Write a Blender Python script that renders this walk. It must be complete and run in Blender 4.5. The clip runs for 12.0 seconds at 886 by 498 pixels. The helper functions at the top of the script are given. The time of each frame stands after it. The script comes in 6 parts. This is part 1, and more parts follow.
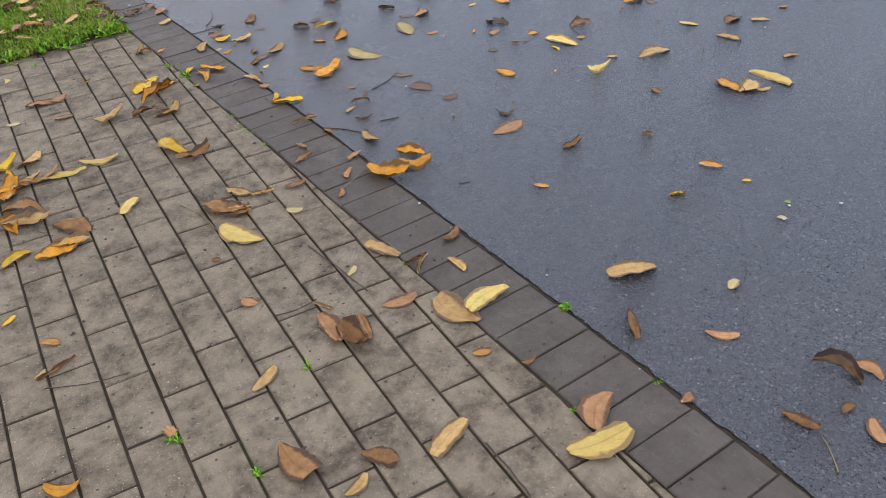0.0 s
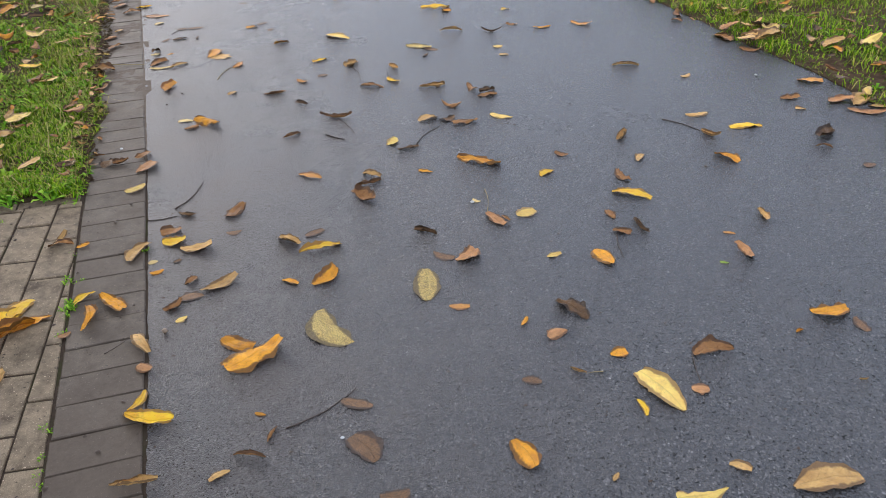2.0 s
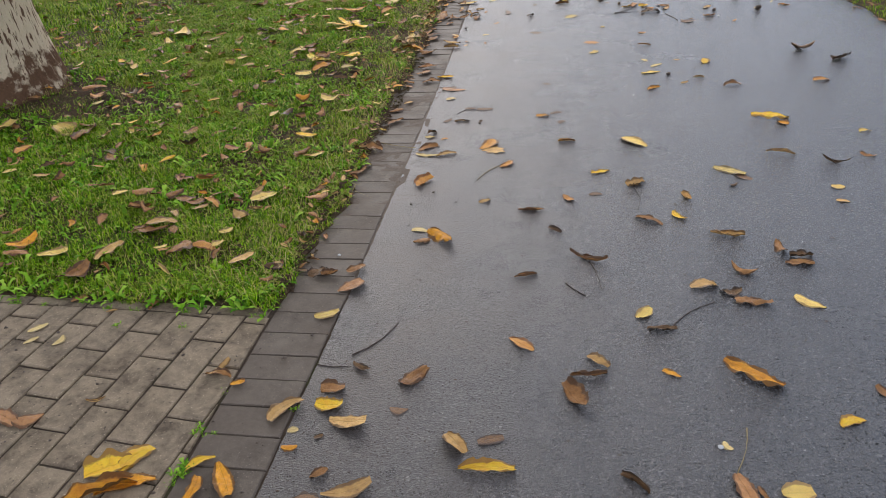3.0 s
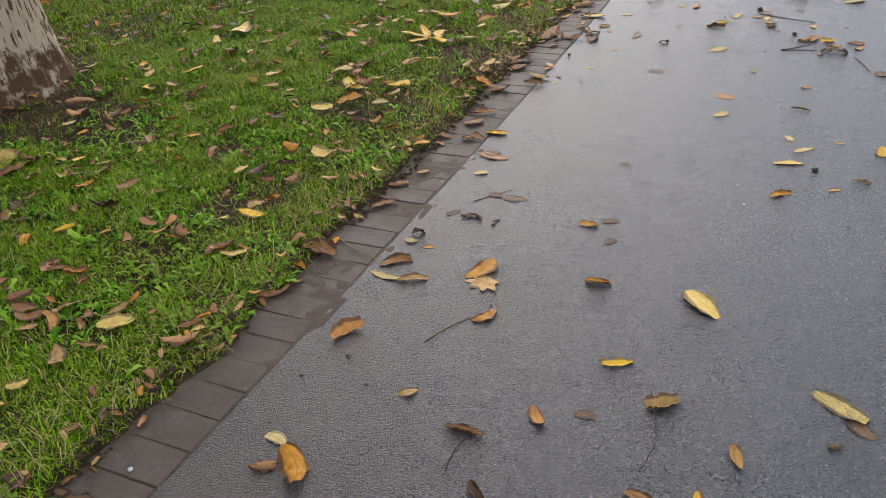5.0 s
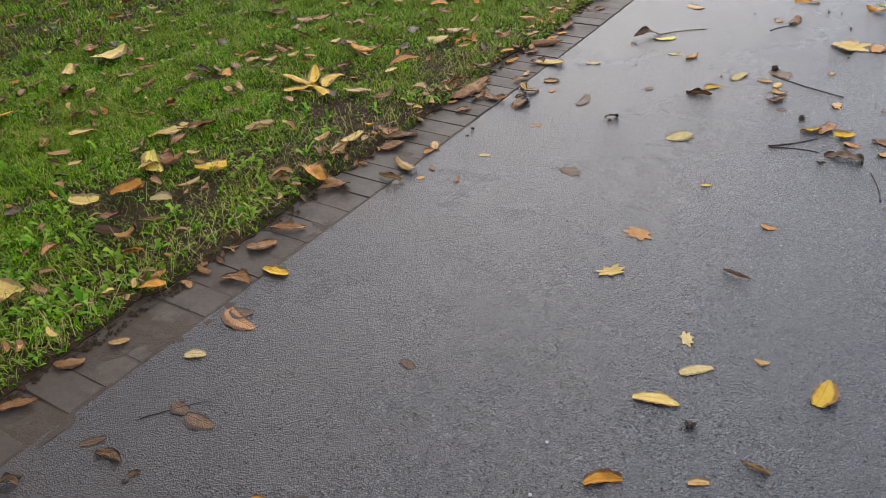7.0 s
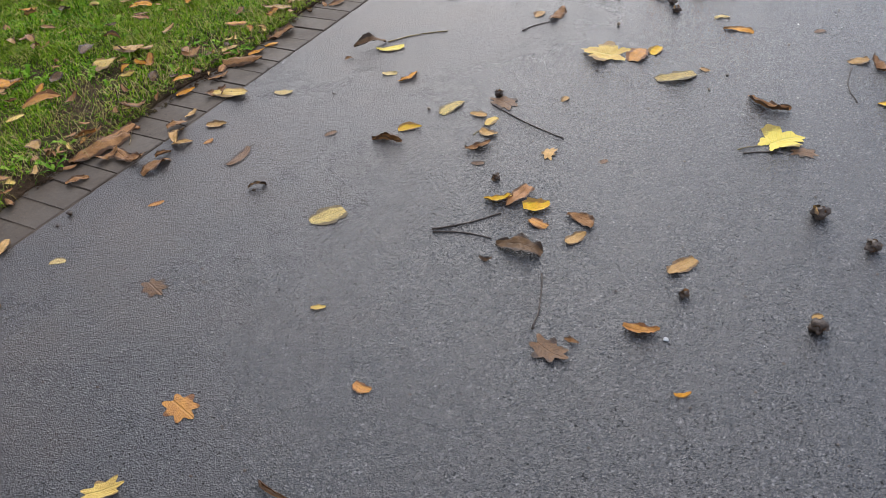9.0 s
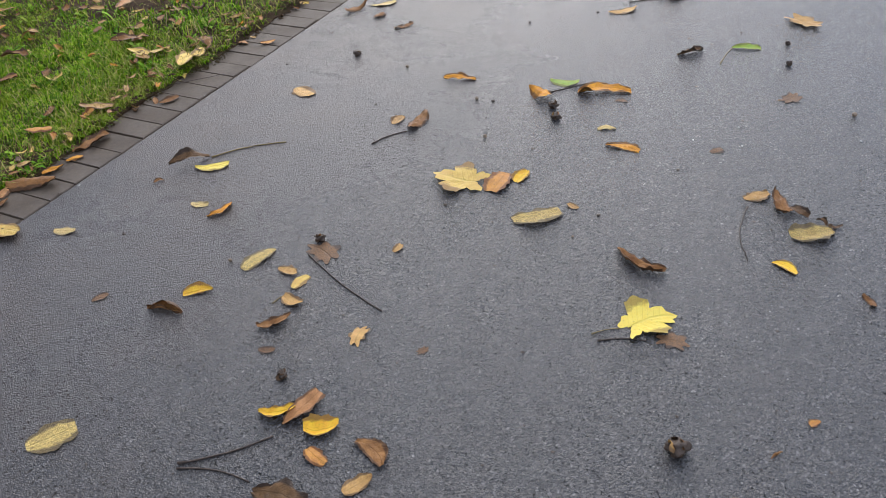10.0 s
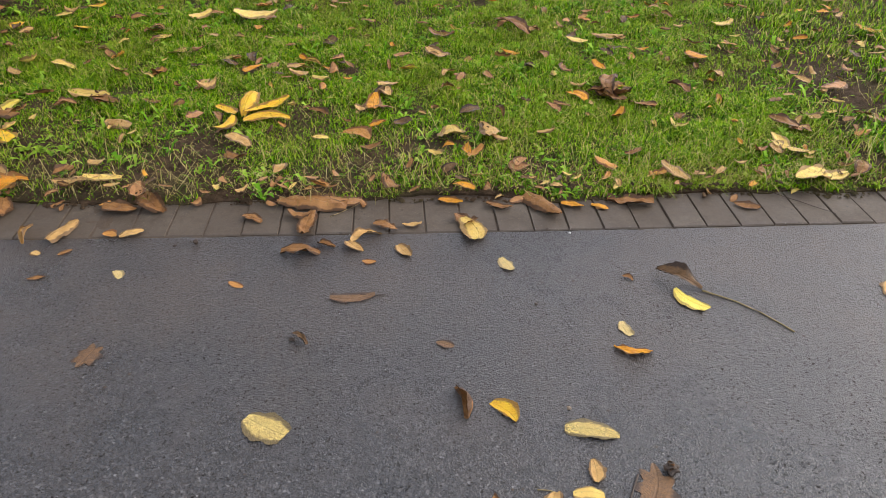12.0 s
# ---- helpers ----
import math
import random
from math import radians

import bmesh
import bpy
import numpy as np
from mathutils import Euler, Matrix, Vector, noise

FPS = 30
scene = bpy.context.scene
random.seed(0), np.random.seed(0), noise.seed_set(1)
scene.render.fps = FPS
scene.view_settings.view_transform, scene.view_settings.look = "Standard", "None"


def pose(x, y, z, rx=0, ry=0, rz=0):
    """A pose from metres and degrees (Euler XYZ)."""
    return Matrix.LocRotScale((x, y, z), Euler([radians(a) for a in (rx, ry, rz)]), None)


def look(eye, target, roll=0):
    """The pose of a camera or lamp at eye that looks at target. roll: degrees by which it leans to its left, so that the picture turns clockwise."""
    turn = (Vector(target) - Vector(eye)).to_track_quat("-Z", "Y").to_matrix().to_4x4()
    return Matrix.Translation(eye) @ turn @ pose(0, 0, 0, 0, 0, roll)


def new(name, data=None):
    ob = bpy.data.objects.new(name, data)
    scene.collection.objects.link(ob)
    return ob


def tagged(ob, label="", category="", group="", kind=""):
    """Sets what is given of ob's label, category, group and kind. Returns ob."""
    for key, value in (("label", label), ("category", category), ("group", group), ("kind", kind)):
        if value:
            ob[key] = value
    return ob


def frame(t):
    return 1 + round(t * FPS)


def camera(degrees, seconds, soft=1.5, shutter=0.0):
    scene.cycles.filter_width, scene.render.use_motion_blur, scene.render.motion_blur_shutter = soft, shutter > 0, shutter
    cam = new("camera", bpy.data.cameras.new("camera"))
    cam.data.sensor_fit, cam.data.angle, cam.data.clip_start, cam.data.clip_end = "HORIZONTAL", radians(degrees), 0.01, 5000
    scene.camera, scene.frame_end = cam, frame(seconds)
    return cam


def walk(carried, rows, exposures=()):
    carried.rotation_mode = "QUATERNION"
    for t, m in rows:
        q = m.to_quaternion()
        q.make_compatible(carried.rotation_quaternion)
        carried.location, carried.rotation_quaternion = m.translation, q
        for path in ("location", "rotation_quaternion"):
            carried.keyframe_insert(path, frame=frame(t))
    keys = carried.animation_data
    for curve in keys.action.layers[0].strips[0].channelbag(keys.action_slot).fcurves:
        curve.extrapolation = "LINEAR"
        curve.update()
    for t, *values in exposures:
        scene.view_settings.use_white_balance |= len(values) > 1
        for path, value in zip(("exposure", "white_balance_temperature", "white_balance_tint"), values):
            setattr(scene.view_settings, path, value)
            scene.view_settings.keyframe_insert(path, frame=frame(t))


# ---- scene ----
cam = camera(57.8, 12.0, soft=0.7)
PATH = [
    (0, (-1.08, -0.494, 1.348), (-0.213, 0.861, 0.16), -3.9),
    (0.5, (-0.72, -0.263, 1.323), (0.02, 1.16, 0.129), -5.2),
    (1, (-0.329, 0.024, 1.297), (0.393, 1.461, 0.108), -4.6),
    (1.5, (0.006, 0.344, 1.307), (0.62, 1.888, 0.193), -2.2),
    (2, (0.299, 0.715, 1.303), (0.735, 2.345, 0.23), -1.6),
    (2.5, (0.507, 1.098, 1.341), (0.76, 2.796, 0.316), -4.5),
    (3, (0.676, 1.465, 1.326), (0.327, 3.183, 0.364), -3.5),
    (3.2, (0.67, 1.598, 1.328), (0.208, 3.281, 0.351), -4.4),
    (4.8, (1.036, 2.77, 1.298), (0.251, 4.314, 0.299), -3.2),
    (5, (1.075, 2.931, 1.278), (0.282, 4.464, 0.268), -3.2),
    (5.5, (1.15, 3.341, 1.299), (0.304, 4.845, 0.289), -3.2),
    (6, (1.3, 3.727, 1.311), (0.442, 5.205, 0.272), -2.7),
    (6.5, (1.386, 4.139, 1.276), (0.473, 5.559, 0.202), -2.5),
    (6.7, (1.394, 4.31, 1.287), (0.403, 5.678, 0.216), -2.4),
    (8.3, (1.683, 5.385, 1.261), (0.669, 6.64, 0.08), -5.5),
    (8.5, (1.728, 5.504, 1.247), (0.761, 6.768, 0.036), -5.2),
    (9, (1.817, 5.887, 1.273), (0.925, 7.194, 0.05), -5.2),
    (9.5, (1.856, 6.288, 1.252), (0.989, 7.626, 0.045), -5.7),
    (10, (1.873, 6.707, 1.296), (1.019, 8.062, 0.098), -4.3),
    (10.5, (1.884, 7.093, 1.306), (0.977, 8.416, 0.11), -1.6),
    (11, (1.844, 7.374, 1.272), (0.843, 8.624, 0.073), -2.0),
    (11.4, (1.734, 7.512, 1.278), (0.366, 8.422, 0.137), -2.6),
    (11.5, (1.717, 7.508, 1.284), (0.259, 8.282, 0.154), -3.1),
    (11.8, (1.701, 7.574, 1.264), (0.052, 7.854, 0.168), -3.1),
    (12, (1.714, 7.597, 1.23), (0.038, 7.603, 0.137), 1.1),
]
EXPOSURE = [(0, 0.74, 6450), (1, 0.76, 6500), (2, 0.64, 6600), (3.2, 0.40, 6750), (5, 0.33, 6650), (6.5, 0.30, 6500), (9, 0.42, 6450), (10.5, 0.32, 6400), (11.5, 0.27, 6550), (12, 0.70, 6900)]
walk(cam, [(t, look(eye, target, roll)) for t, eye, target, roll in PATH], [(t, stops, kelvin, 11) for t, stops, kelvin in EXPOSURE])

# ---- world and light: a bright overcast sky ----
SUN_UP, SUN_TURN = radians(31), radians(-28)
world = bpy.data.worlds.new("overcast_sky")
scene.world = world
world.use_nodes = True
wn = world.node_tree.nodes
wl = world.node_tree.links
sky = wn.new("ShaderNodeTexSky")
sky.sky_type, sky.sun_disc = "NISHITA", False
sky.sun_elevation, sky.sun_rotation = SUN_UP, SUN_TURN
sky.air_density, sky.dust_density, sky.ozone_density = 1.0, 1.8, 1.4
cloud = wn.new("ShaderNodeMix")  # a thin, even layer of cloud over the sky
cloud.data_type = "RGBA"
cloud.inputs[0].default_value = 0.78
cloud.inputs[7].default_value = (5.4, 6.2, 8.0, 1)
wl.new(sky.outputs[0], cloud.inputs[6])
wl.new(cloud.outputs[2], wn["Background"].inputs[0])
wn["Background"].inputs[1].default_value = 0.15
sun = new("sun", bpy.data.lights.new("sun", "SUN"))
sun.data.energy, sun.data.angle, sun.data.color = 1.25, radians(48), (1.0, 0.945, 0.86)
sun.matrix_world = look((0, 0, 20), (-math.sin(SUN_TURN) * 20 / math.tan(SUN_UP), -math.cos(SUN_TURN) * 20 / math.tan(SUN_UP), 0))


# ---- materials ----
class Nodes:
    """A small builder of node materials."""

    def __init__(self, name):
        self.m = bpy.data.materials.new(name)
        self.m.use_nodes = True
        self.t = self.m.node_tree
        self.b = self.t.nodes["Principled BSDF"]
        self.co = self.add("ShaderNodeTexCoord")

    def add(self, kind, **given):
        n = self.t.nodes.new(kind)
        for k, v in given.items():
            n.inputs[k].default_value = v
        return n

    def link(self, a, b):
        self.t.links.new(a, b)

    def noise(self, scale, detail=4, rough=0.6, space="Object", where=None):
        n = self.add("ShaderNodeTexNoise", Scale=scale, Detail=detail, Roughness=rough)
        self.link(where or self.co.outputs[space], n.inputs["Vector"])
        return n.outputs["Fac"]

    def voronoi(self, scale, feature="F1", space="Object"):
        n = self.add("ShaderNodeTexVoronoi", Scale=scale)
        n.feature = feature
        self.link(self.co.outputs[space], n.inputs["Vector"])
        return n

    def ramp(self, fac, *stops):
        n = self.add("ShaderNodeValToRGB")
        e = n.color_ramp.elements
        while len(e) < len(stops):
            e.new(0.5)
        for el, (p, c) in zip(e, stops):
            el.position = p
            el.color = (*c, 1) if isinstance(c, tuple) else (c, c, c, 1)
        self.link(fac, n.inputs[0])
        return n.outputs[0]

    def mix(self, fac, a, b, how="MIX"):
        n = self.add("ShaderNodeMix")
        n.data_type, n.blend_type = "RGBA", how
        for v, i in ((fac, 0), (a, 6), (b, 7)):
            if isinstance(v, tuple):
                n.inputs[i].default_value = (*v, 1)
            elif isinstance(v, (int, float)):
                n.inputs[i].default_value = v
            else:
                self.link(v, n.inputs[i])
        return n.outputs[2]

    def math(self, how, a, b=0.0):
        n = self.add("ShaderNodeMath")
        n.operation = how
        for i, v in enumerate((a, b)):
            if isinstance(v, (int, float)):
                n.inputs[i].default_value = v
            else:
                self.link(v, n.inputs[i])
        return n.outputs[0]

    def out(self, colour, rough, height=None, depth=0.002, strength=1.0, spec=0.5):
        for v, s in ((colour, "Base Color"), (rough, "Roughness")):
            if isinstance(v, tuple):
                self.b.inputs[s].default_value = (*v, 1)
            elif isinstance(v, (int, float)):
                self.b.inputs[s].default_value = v
            else:
                self.link(v, self.b.inputs[s])
        self.b.inputs["Specular IOR Level"].default_value = spec
        if height is not None:
            n = self.add("ShaderNodeBump", Strength=strength, Distance=depth)
            self.link(height, n.inputs["Height"])
            self.link(n.outputs[0], self.b.inputs["Normal"])
        return self.m


def asphalt_material():
    n = Nodes("wet_asphalt")
    stones = n.voronoi(215)
    fine = n.voronoi(440)
    large = n.noise(0.9, 3)
    mid = n.noise(9, 5, 0.7)
    tone = n.ramp(stones.outputs["Color"], (0.0, (0.007, 0.007, 0.007)), (0.45, (0.028, 0.025, 0.024)), (0.78, (0.074, 0.066, 0.061)), (0.93, (0.17, 0.155, 0.145)), (1.0, (0.36, 0.33, 0.30)))
    tone = n.mix(n.ramp(mid, (0.40, 0.0), (0.75, 0.40)), tone, (0.066, 0.051, 0.042))
    tone = n.mix(n.ramp(large, (0.4, 0.0), (0.65, 0.30)), tone, (0.034, 0.034, 0.038))
    # near-black pits between the chippings, also sunk in the bump and less glossy
    hollow = n.ramp(n.noise(135, 2, 0.75), (0.335, 1.0), (0.41, 0.0))
    tone = n.mix(n.math("MULTIPLY", hollow, 0.85), tone, (0.004, 0.004, 0.004))
    sep = n.add("ShaderNodeSeparateXYZ")
    n.link(n.co.outputs["Object"], sep.inputs[0])
    # mud washed from the grass along the edging, which bends away as -0.0045 y^2, plus painted reflection
    off = n.math("ADD", sep.outputs[0], n.math("MULTIPLY", n.math("MULTIPLY", sep.outputs[1], sep.outputs[1]), 0.0045))
    # spread wider than the mud: the brown stands in for reflected trees
    mud_and_reflection = n.math("MULTIPLY", n.ramp(n.math("SUBTRACT", off, n.math("MULTIPLY", n.noise(4, 4), 0.45)), (0.0, 1.0), (1.25, 0.0)), n.ramp(n.noise(2.5, 4), (0.35, 0.3), (0.65, 0.8)))
    mud_and_reflection = n.math("MULTIPLY", mud_and_reflection, n.ramp(n.math("DIVIDE", sep.outputs[1], 10.0), (0.10, 0.25), (0.34, 1.0)))
    mud_and_reflection = n.math("MULTIPLY", mud_and_reflection, n.ramp(fine.outputs["Color"], (0.2, 0.55), (0.7, 1.0)))
    tone = n.mix(mud_and_reflection, tone, n.mix(n.noise(90, 4), (0.050, 0.034, 0.023), (0.165, 0.112, 0.076)))
    wet = n.mix(0.3, n.ramp(large, (0.35, 0.20), (0.65, 0.28)), n.ramp(mid, (0.3, 0.22), (0.75, 0.30)))
    wet = n.mix(mud_and_reflection, wet, (0.40, 0.40, 0.40))
    wet = n.mix(hollow, wet, (0.6, 0.6, 0.6))
    pits = n.voronoi(240)
    h = n.math("ADD", n.math("MULTIPLY", stones.outputs["Color"], 0.50), n.math("MULTIPLY", n.ramp(pits.outputs["Distance"], (0.1, 1.0), (0.7, 0.0)), 0.6))
    h = n.math("ADD", h, n.math("MULTIPLY", fine.outputs["Color"], 0.25))
    h = n.math("SUBTRACT", h, n.math("MULTIPLY", hollow, 0.6))
    h = n.math("ADD", h, n.math("MULTIPLY", n.noise(420, 3, 0.7), 0.4))
    n.link(n.math("SUBTRACT", 0.72, n.math("MULTIPLY", hollow, 0.68)), n.b.inputs["Specular IOR Level"])
    return n.out(tone, wet, h, 0.0019, 1.0, 0.62)


def block_material(name, dark, light, stain, rough, random_part=0.5, film=None):
    n = Nodes(name)
    info = n.add("ShaderNodeObjectInfo")
    at = n.co.outputs["Object"]
    shift = n.add("ShaderNodeVectorMath")
    shift.operation = "MULTIPLY_ADD"
    shift.inputs[1].default_value = (1, 1, 1)
    n.link(at, shift.inputs[0])
    rnd = n.add("ShaderNodeCombineXYZ")
    n.link(n.math("MULTIPLY", info.outputs["Random"], 37), rnd.inputs[0])
    n.link(n.math("MULTIPLY", info.outputs["Random"], 91), rnd.inputs[1])
    n.link(rnd.outputs[0], shift.inputs[2])
    place = shift.outputs[0]
    body = n.mix(n.noise(14, 5, 0.65, where=place), dark, light)
    body = n.mix(n.math("MULTIPLY", info.outputs["Random"], random_part), body, tuple(v * 0.72 for v in light))
    grit = n.noise(600, 3, 0.8, where=place)
    body = n.mix(n.ramp(grit, (0.45, 0.0), (0.68, 0.5)), body, tuple(min(1, v * 2.0) for v in light))
    body = n.mix(n.ramp(n.noise(9, 6, 0.75, where=place), (0.42, 0.0), (0.66, 0.85)), body, stain)
    specks = n.noise(70, 2, 0.5, where=place)
    body = n.mix(n.ramp(specks, (0.66, 0.0), (0.72, 0.7)), body, tuple(v * 0.35 for v in stain))
    chips = n.noise(210, 2, 0.5, where=place)
    body = n.mix(n.ramp(chips, (0.66, 0.0), (0.71, 0.75)), body, tuple(min(1, v * 2.2 + 0.05) for v in light))
    if film:
        geo = n.add("ShaderNodeNewGeometry")
        at_world = geo.outputs["Position"]
        patch = n.ramp(n.noise(3.2, 5, 0.65, where=at_world), (0.36, 0.1), (0.60, 0.85))
        body = n.mix(patch, body, n.mix(n.noise(70, 5, 0.7, where=at_world), tuple(v * 0.6 for v in film), tuple(v * 1.5 for v in film)))
    h = n.math("ADD", n.math("MULTIPLY", grit, 0.5), n.noise(45, 4, 0.6, where=place))
    r = n.ramp(n.noise(7, 4, where=place), (0.35, rough - 0.18), (0.7, rough))
    return n.out(body, r, h, 0.0014, 0.7, 0.35)


def soil_material():
    n = Nodes("damp_soil")
    c = n.ramp(n.noise(26, 6, 0.7), (0.3, (0.030, 0.018, 0.010)), (0.6, (0.098, 0.060, 0.034)), (0.8, (0.19, 0.125, 0.075)))
    c = n.mix(n.ramp(n.noise(3.0, 4), (0.45, 0.0), (0.65, 0.5)), c, (0.060, 0.060, 0.020))
    h = n.math("ADD", n.noise(90, 5, 0.7), n.math("MULTIPLY", n.noise(22, 4), 2.0))
    return n.out(c, 0.9, h, 0.012, 0.8, 0.08)


def ground_material():
    n = Nodes("distant_grass")
    c = n.ramp(n.noise(6, 6, 0.75), (0.3, (0.035, 0.055, 0.008)), (0.55, (0.075, 0.115, 0.012)), (0.8, (0.11, 0.10, 0.03)))
    return n.out(c, 0.9, n.noise(40, 4), 0.03, 0.8, 0.2)


def blade_material(name, *stops):
    n = Nodes(name)
    geo = n.add("ShaderNodeNewGeometry")
    c = n.ramp(geo.outputs["Random Per Island"], *stops)
    patch = n.noise(2.2, 4, 0.6)
    c = n.mix(n.ramp(patch, (0.45, 0.0), (0.72, 0.5)), c, (0.25, 0.26, 0.026))
    n.out(c, 0.7, spec=0.08)
    n.b.inputs["Transmission Weight"].default_value = 0.0
    n.b.inputs["Subsurface Weight"].default_value = 0.0
    return n.m


def leaf_material(name, base, blotch, edge, amount, rough=0.42, speckle=0.0):
    """Leaf skin: side veins and midrib from the leaf's own coordinates, blotches and browned rims."""
    n = Nodes(name)
    base, blotch = (tuple(min(0.85, v * k) for v, k in zip(c, (1.52, 1.45, 1.15))) for c in (base, blotch))
    uv = n.co.outputs["UV"]
    sep = n.add("ShaderNodeSeparateXYZ")
    n.link(uv, sep.inputs[0])
    u, v = sep.outputs[0], sep.outputs[1]
    info = n.add("ShaderNodeObjectInfo")
    move = n.add("ShaderNodeCombineXYZ")
    n.link(n.math("MULTIPLY", info.outputs["Random"], 53), move.inputs[0])
    n.link(n.math("MULTIPLY", info.outputs["Random"], 29), move.inputs[1])
    plus = n.add("ShaderNodeVectorMath")
    n.link(n.co.outputs["Object"], plus.inputs[0])
    n.link(move.outputs[0], plus.inputs[1])
    place = plus.outputs[0]
    off = n.math("ABSOLUTE", n.math("SUBTRACT", v, 0.5))
    c = n.mix(n.ramp(n.noise(38, 5, 0.65, where=place), (0.5 - amount * 0.3, 0.0), (0.78 - amount * 0.15, 0.9)), base, blotch)
    tint = n.mix(info.outputs["Random"], (0.84, 0.80, 0.74), (1.22, 1.2, 1.15))
    c = n.mix(1.0, c, tint, "MULTIPLY")
    rim = n.math("ADD", n.math("MULTIPLY", off, 2.0), n.math("MULTIPLY", n.noise(60, 3, where=place), 0.5))
    c = n.mix(n.ramp(rim, (0.84, 0.0), (1.25, 0.85)), c, edge)
    c = n.mix(n.ramp(n.noise(24, 4, 0.7, where=place), (0.56, 0.0), (0.74, 0.2 + 0.45 * amount)), c, edge)
    if speckle:
        c = n.mix(n.ramp(n.noise(420, 3, 0.6, where=place), (0.46, 0.0), (0.56, speckle)), c, edge)
    vein = n.math("SINE", n.math("MULTIPLY", n.math("SUBTRACT", u, n.math("MULTIPLY", off, 0.55)), 62))
    vein = n.ramp(vein, (0.80, 0.0), (1.0, 1.0))
    mid = n.ramp(off, (0.012, 1.0), (0.035, 0.0))
    lines = n.math("MAXIMUM", n.math("MULTIPLY", vein, 0.45), mid)
    c = n.mix(n.math("MULTIPLY", lines, 0.28), c, tuple(min(1.0, k * 0.55) for k in base))
    c = n.mix(n.ramp(n.noise(150, 4, 0.7, where=place), (0.60, 0.0), (0.72, 0.55)), c, edge)
    h = n.math("ADD", n.math("MULTIPLY", lines, -0.7), n.noise(300, 3, where=place))
    return n.out(c, n.ramp(n.noise(90, 3, where=place), (0.3, rough), (0.7, rough + 0.25)), h, 0.0018, 1.0, 0.28)


def bark_material():
    n = Nodes("limewashed_bark")
    stretch = n.add("ShaderNodeMapping")
    stretch.inputs["Scale"].default_value = (1, 1, 0.13)
    n.link(n.co.outputs["Object"], stretch.inputs[0])
    ridges = n.noise(58, 4, 0.55, where=stretch.outputs[0])
    rough_bits = n.noise(110, 4, 0.7)
    bark = n.mix(rough_bits, (0.070, 0.034, 0.018), (0.22, 0.115, 0.060))
    lime = n.mix(rough_bits, (0.56, 0.41, 0.26), (0.80, 0.64, 0.44))
    sep = n.add("ShaderNodeSeparateXYZ")
    n.link(n.co.outputs["Object"], sep.inputs[0])
    worn = n.math("ADD", n.math("MULTIPLY", sep.outputs[2], 1.7), n.math("MULTIPLY", n.noise(9, 4), 1.3))
    cover = n.math("MULTIPLY", n.ramp(worn, (0.86, 0.0), (1.06, 1.0)), n.ramp(ridges, (0.40, 0.0), (0.46, 1.0)))
    c = n.mix(cover, bark, lime)
    return n.out(c, 0.9, n.math("ADD", n.math("MULTIPLY", ridges, 2.0), n.math("MULTIPLY", rough_bits, 0.6)), 0.014, 1.0, 0.2)


def plain_material(name, a, b, scale, rough, depth=0.001, spec=0.4):
    n = Nodes(name)
    f = n.noise(scale, 5, 0.65)
    return n.out(n.mix(f, a, b), rough, n.noise(scale * 3, 4), depth, 0.8, spec)


M_ASPHALT = asphalt_material()
M_PAVER = block_material("grey_beige_block", (0.120, 0.082, 0.046), (0.335, 0.245, 0.150), (0.052, 0.032, 0.017), 0.86)
M_EDGING = block_material("dark_edging_block", (0.066, 0.048, 0.033), (0.160, 0.120, 0.083), (0.046, 0.031, 0.020), 0.74, film=(0.094, 0.066, 0.044))
M_SOIL = soil_material()
M_GROUND = ground_material()
M_GRASS = blade_material("grass_blade", (0.0, (0.020, 0.050, 0.002)), (0.35, (0.098, 0.235, 0.003)), (0.75, (0.30, 0.52, 0.006)), (0.87, (0.42, 0.46, 0.04)), (0.93, (0.58, 0.44, 0.15)))
M_WEED = blade_material("weed_leaf", (0.0, (0.06, 0.18, 0.008)), (0.6, (0.18, 0.37, 0.018)), (1.0, (0.36, 0.54, 0.06)))
M_STRAW = blade_material("dead_straw", (0.0, (0.14, 0.085, 0.03)), (0.5, (0.36, 0.26, 0.085)), (1.0, (0.58, 0.46, 0.20)))
M_BARK = bark_material()
M_CROWN = blade_material("crown_leaf", (0.0, (0.06, 0.09, 0.012)), (0.5, (0.16, 0.15, 0.02)), (1.0, (0.34, 0.21, 0.03)))
M_TWIG = plain_material("damp_twig", (0.035, 0.022, 0.015), (0.10, 0.065, 0.042), 90, 0.55)
M_STALK = plain_material("pale_stalk", (0.22, 0.15, 0.055), (0.36, 0.26, 0.10), 60, 0.5)
M_HUSK = plain_material("blackened_husk", (0.016, 0.011, 0.008), (0.12, 0.072, 0.042), 70, 0.45, 0.003)
M_STONE = plain_material("pale_stone", (0.42, 0.40, 0.37), (0.66, 0.63, 0.58), 120, 0.6)


def joint_material():
    n = Nodes("joint_dirt")
    c = n.mix(n.noise(50, 5), (0.030, 0.021, 0.014), (0.105, 0.072, 0.048))
    c = n.mix(n.ramp(n.noise(5, 4), (0.52, 0.0), (0.68, 0.6)), c, n.mix(n.noise(120, 3), (0.018, 0.025, 0.006), (0.060, 0.070, 0.016)))
    return n.out(c, 0.95, n.noise(140, 4), 0.004, 0.9, 0.15)


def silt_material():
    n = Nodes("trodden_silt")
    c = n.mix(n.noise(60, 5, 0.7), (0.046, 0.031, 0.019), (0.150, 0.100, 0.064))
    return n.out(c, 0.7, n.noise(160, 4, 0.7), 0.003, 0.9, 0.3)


M_DIRT = joint_material()
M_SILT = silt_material()

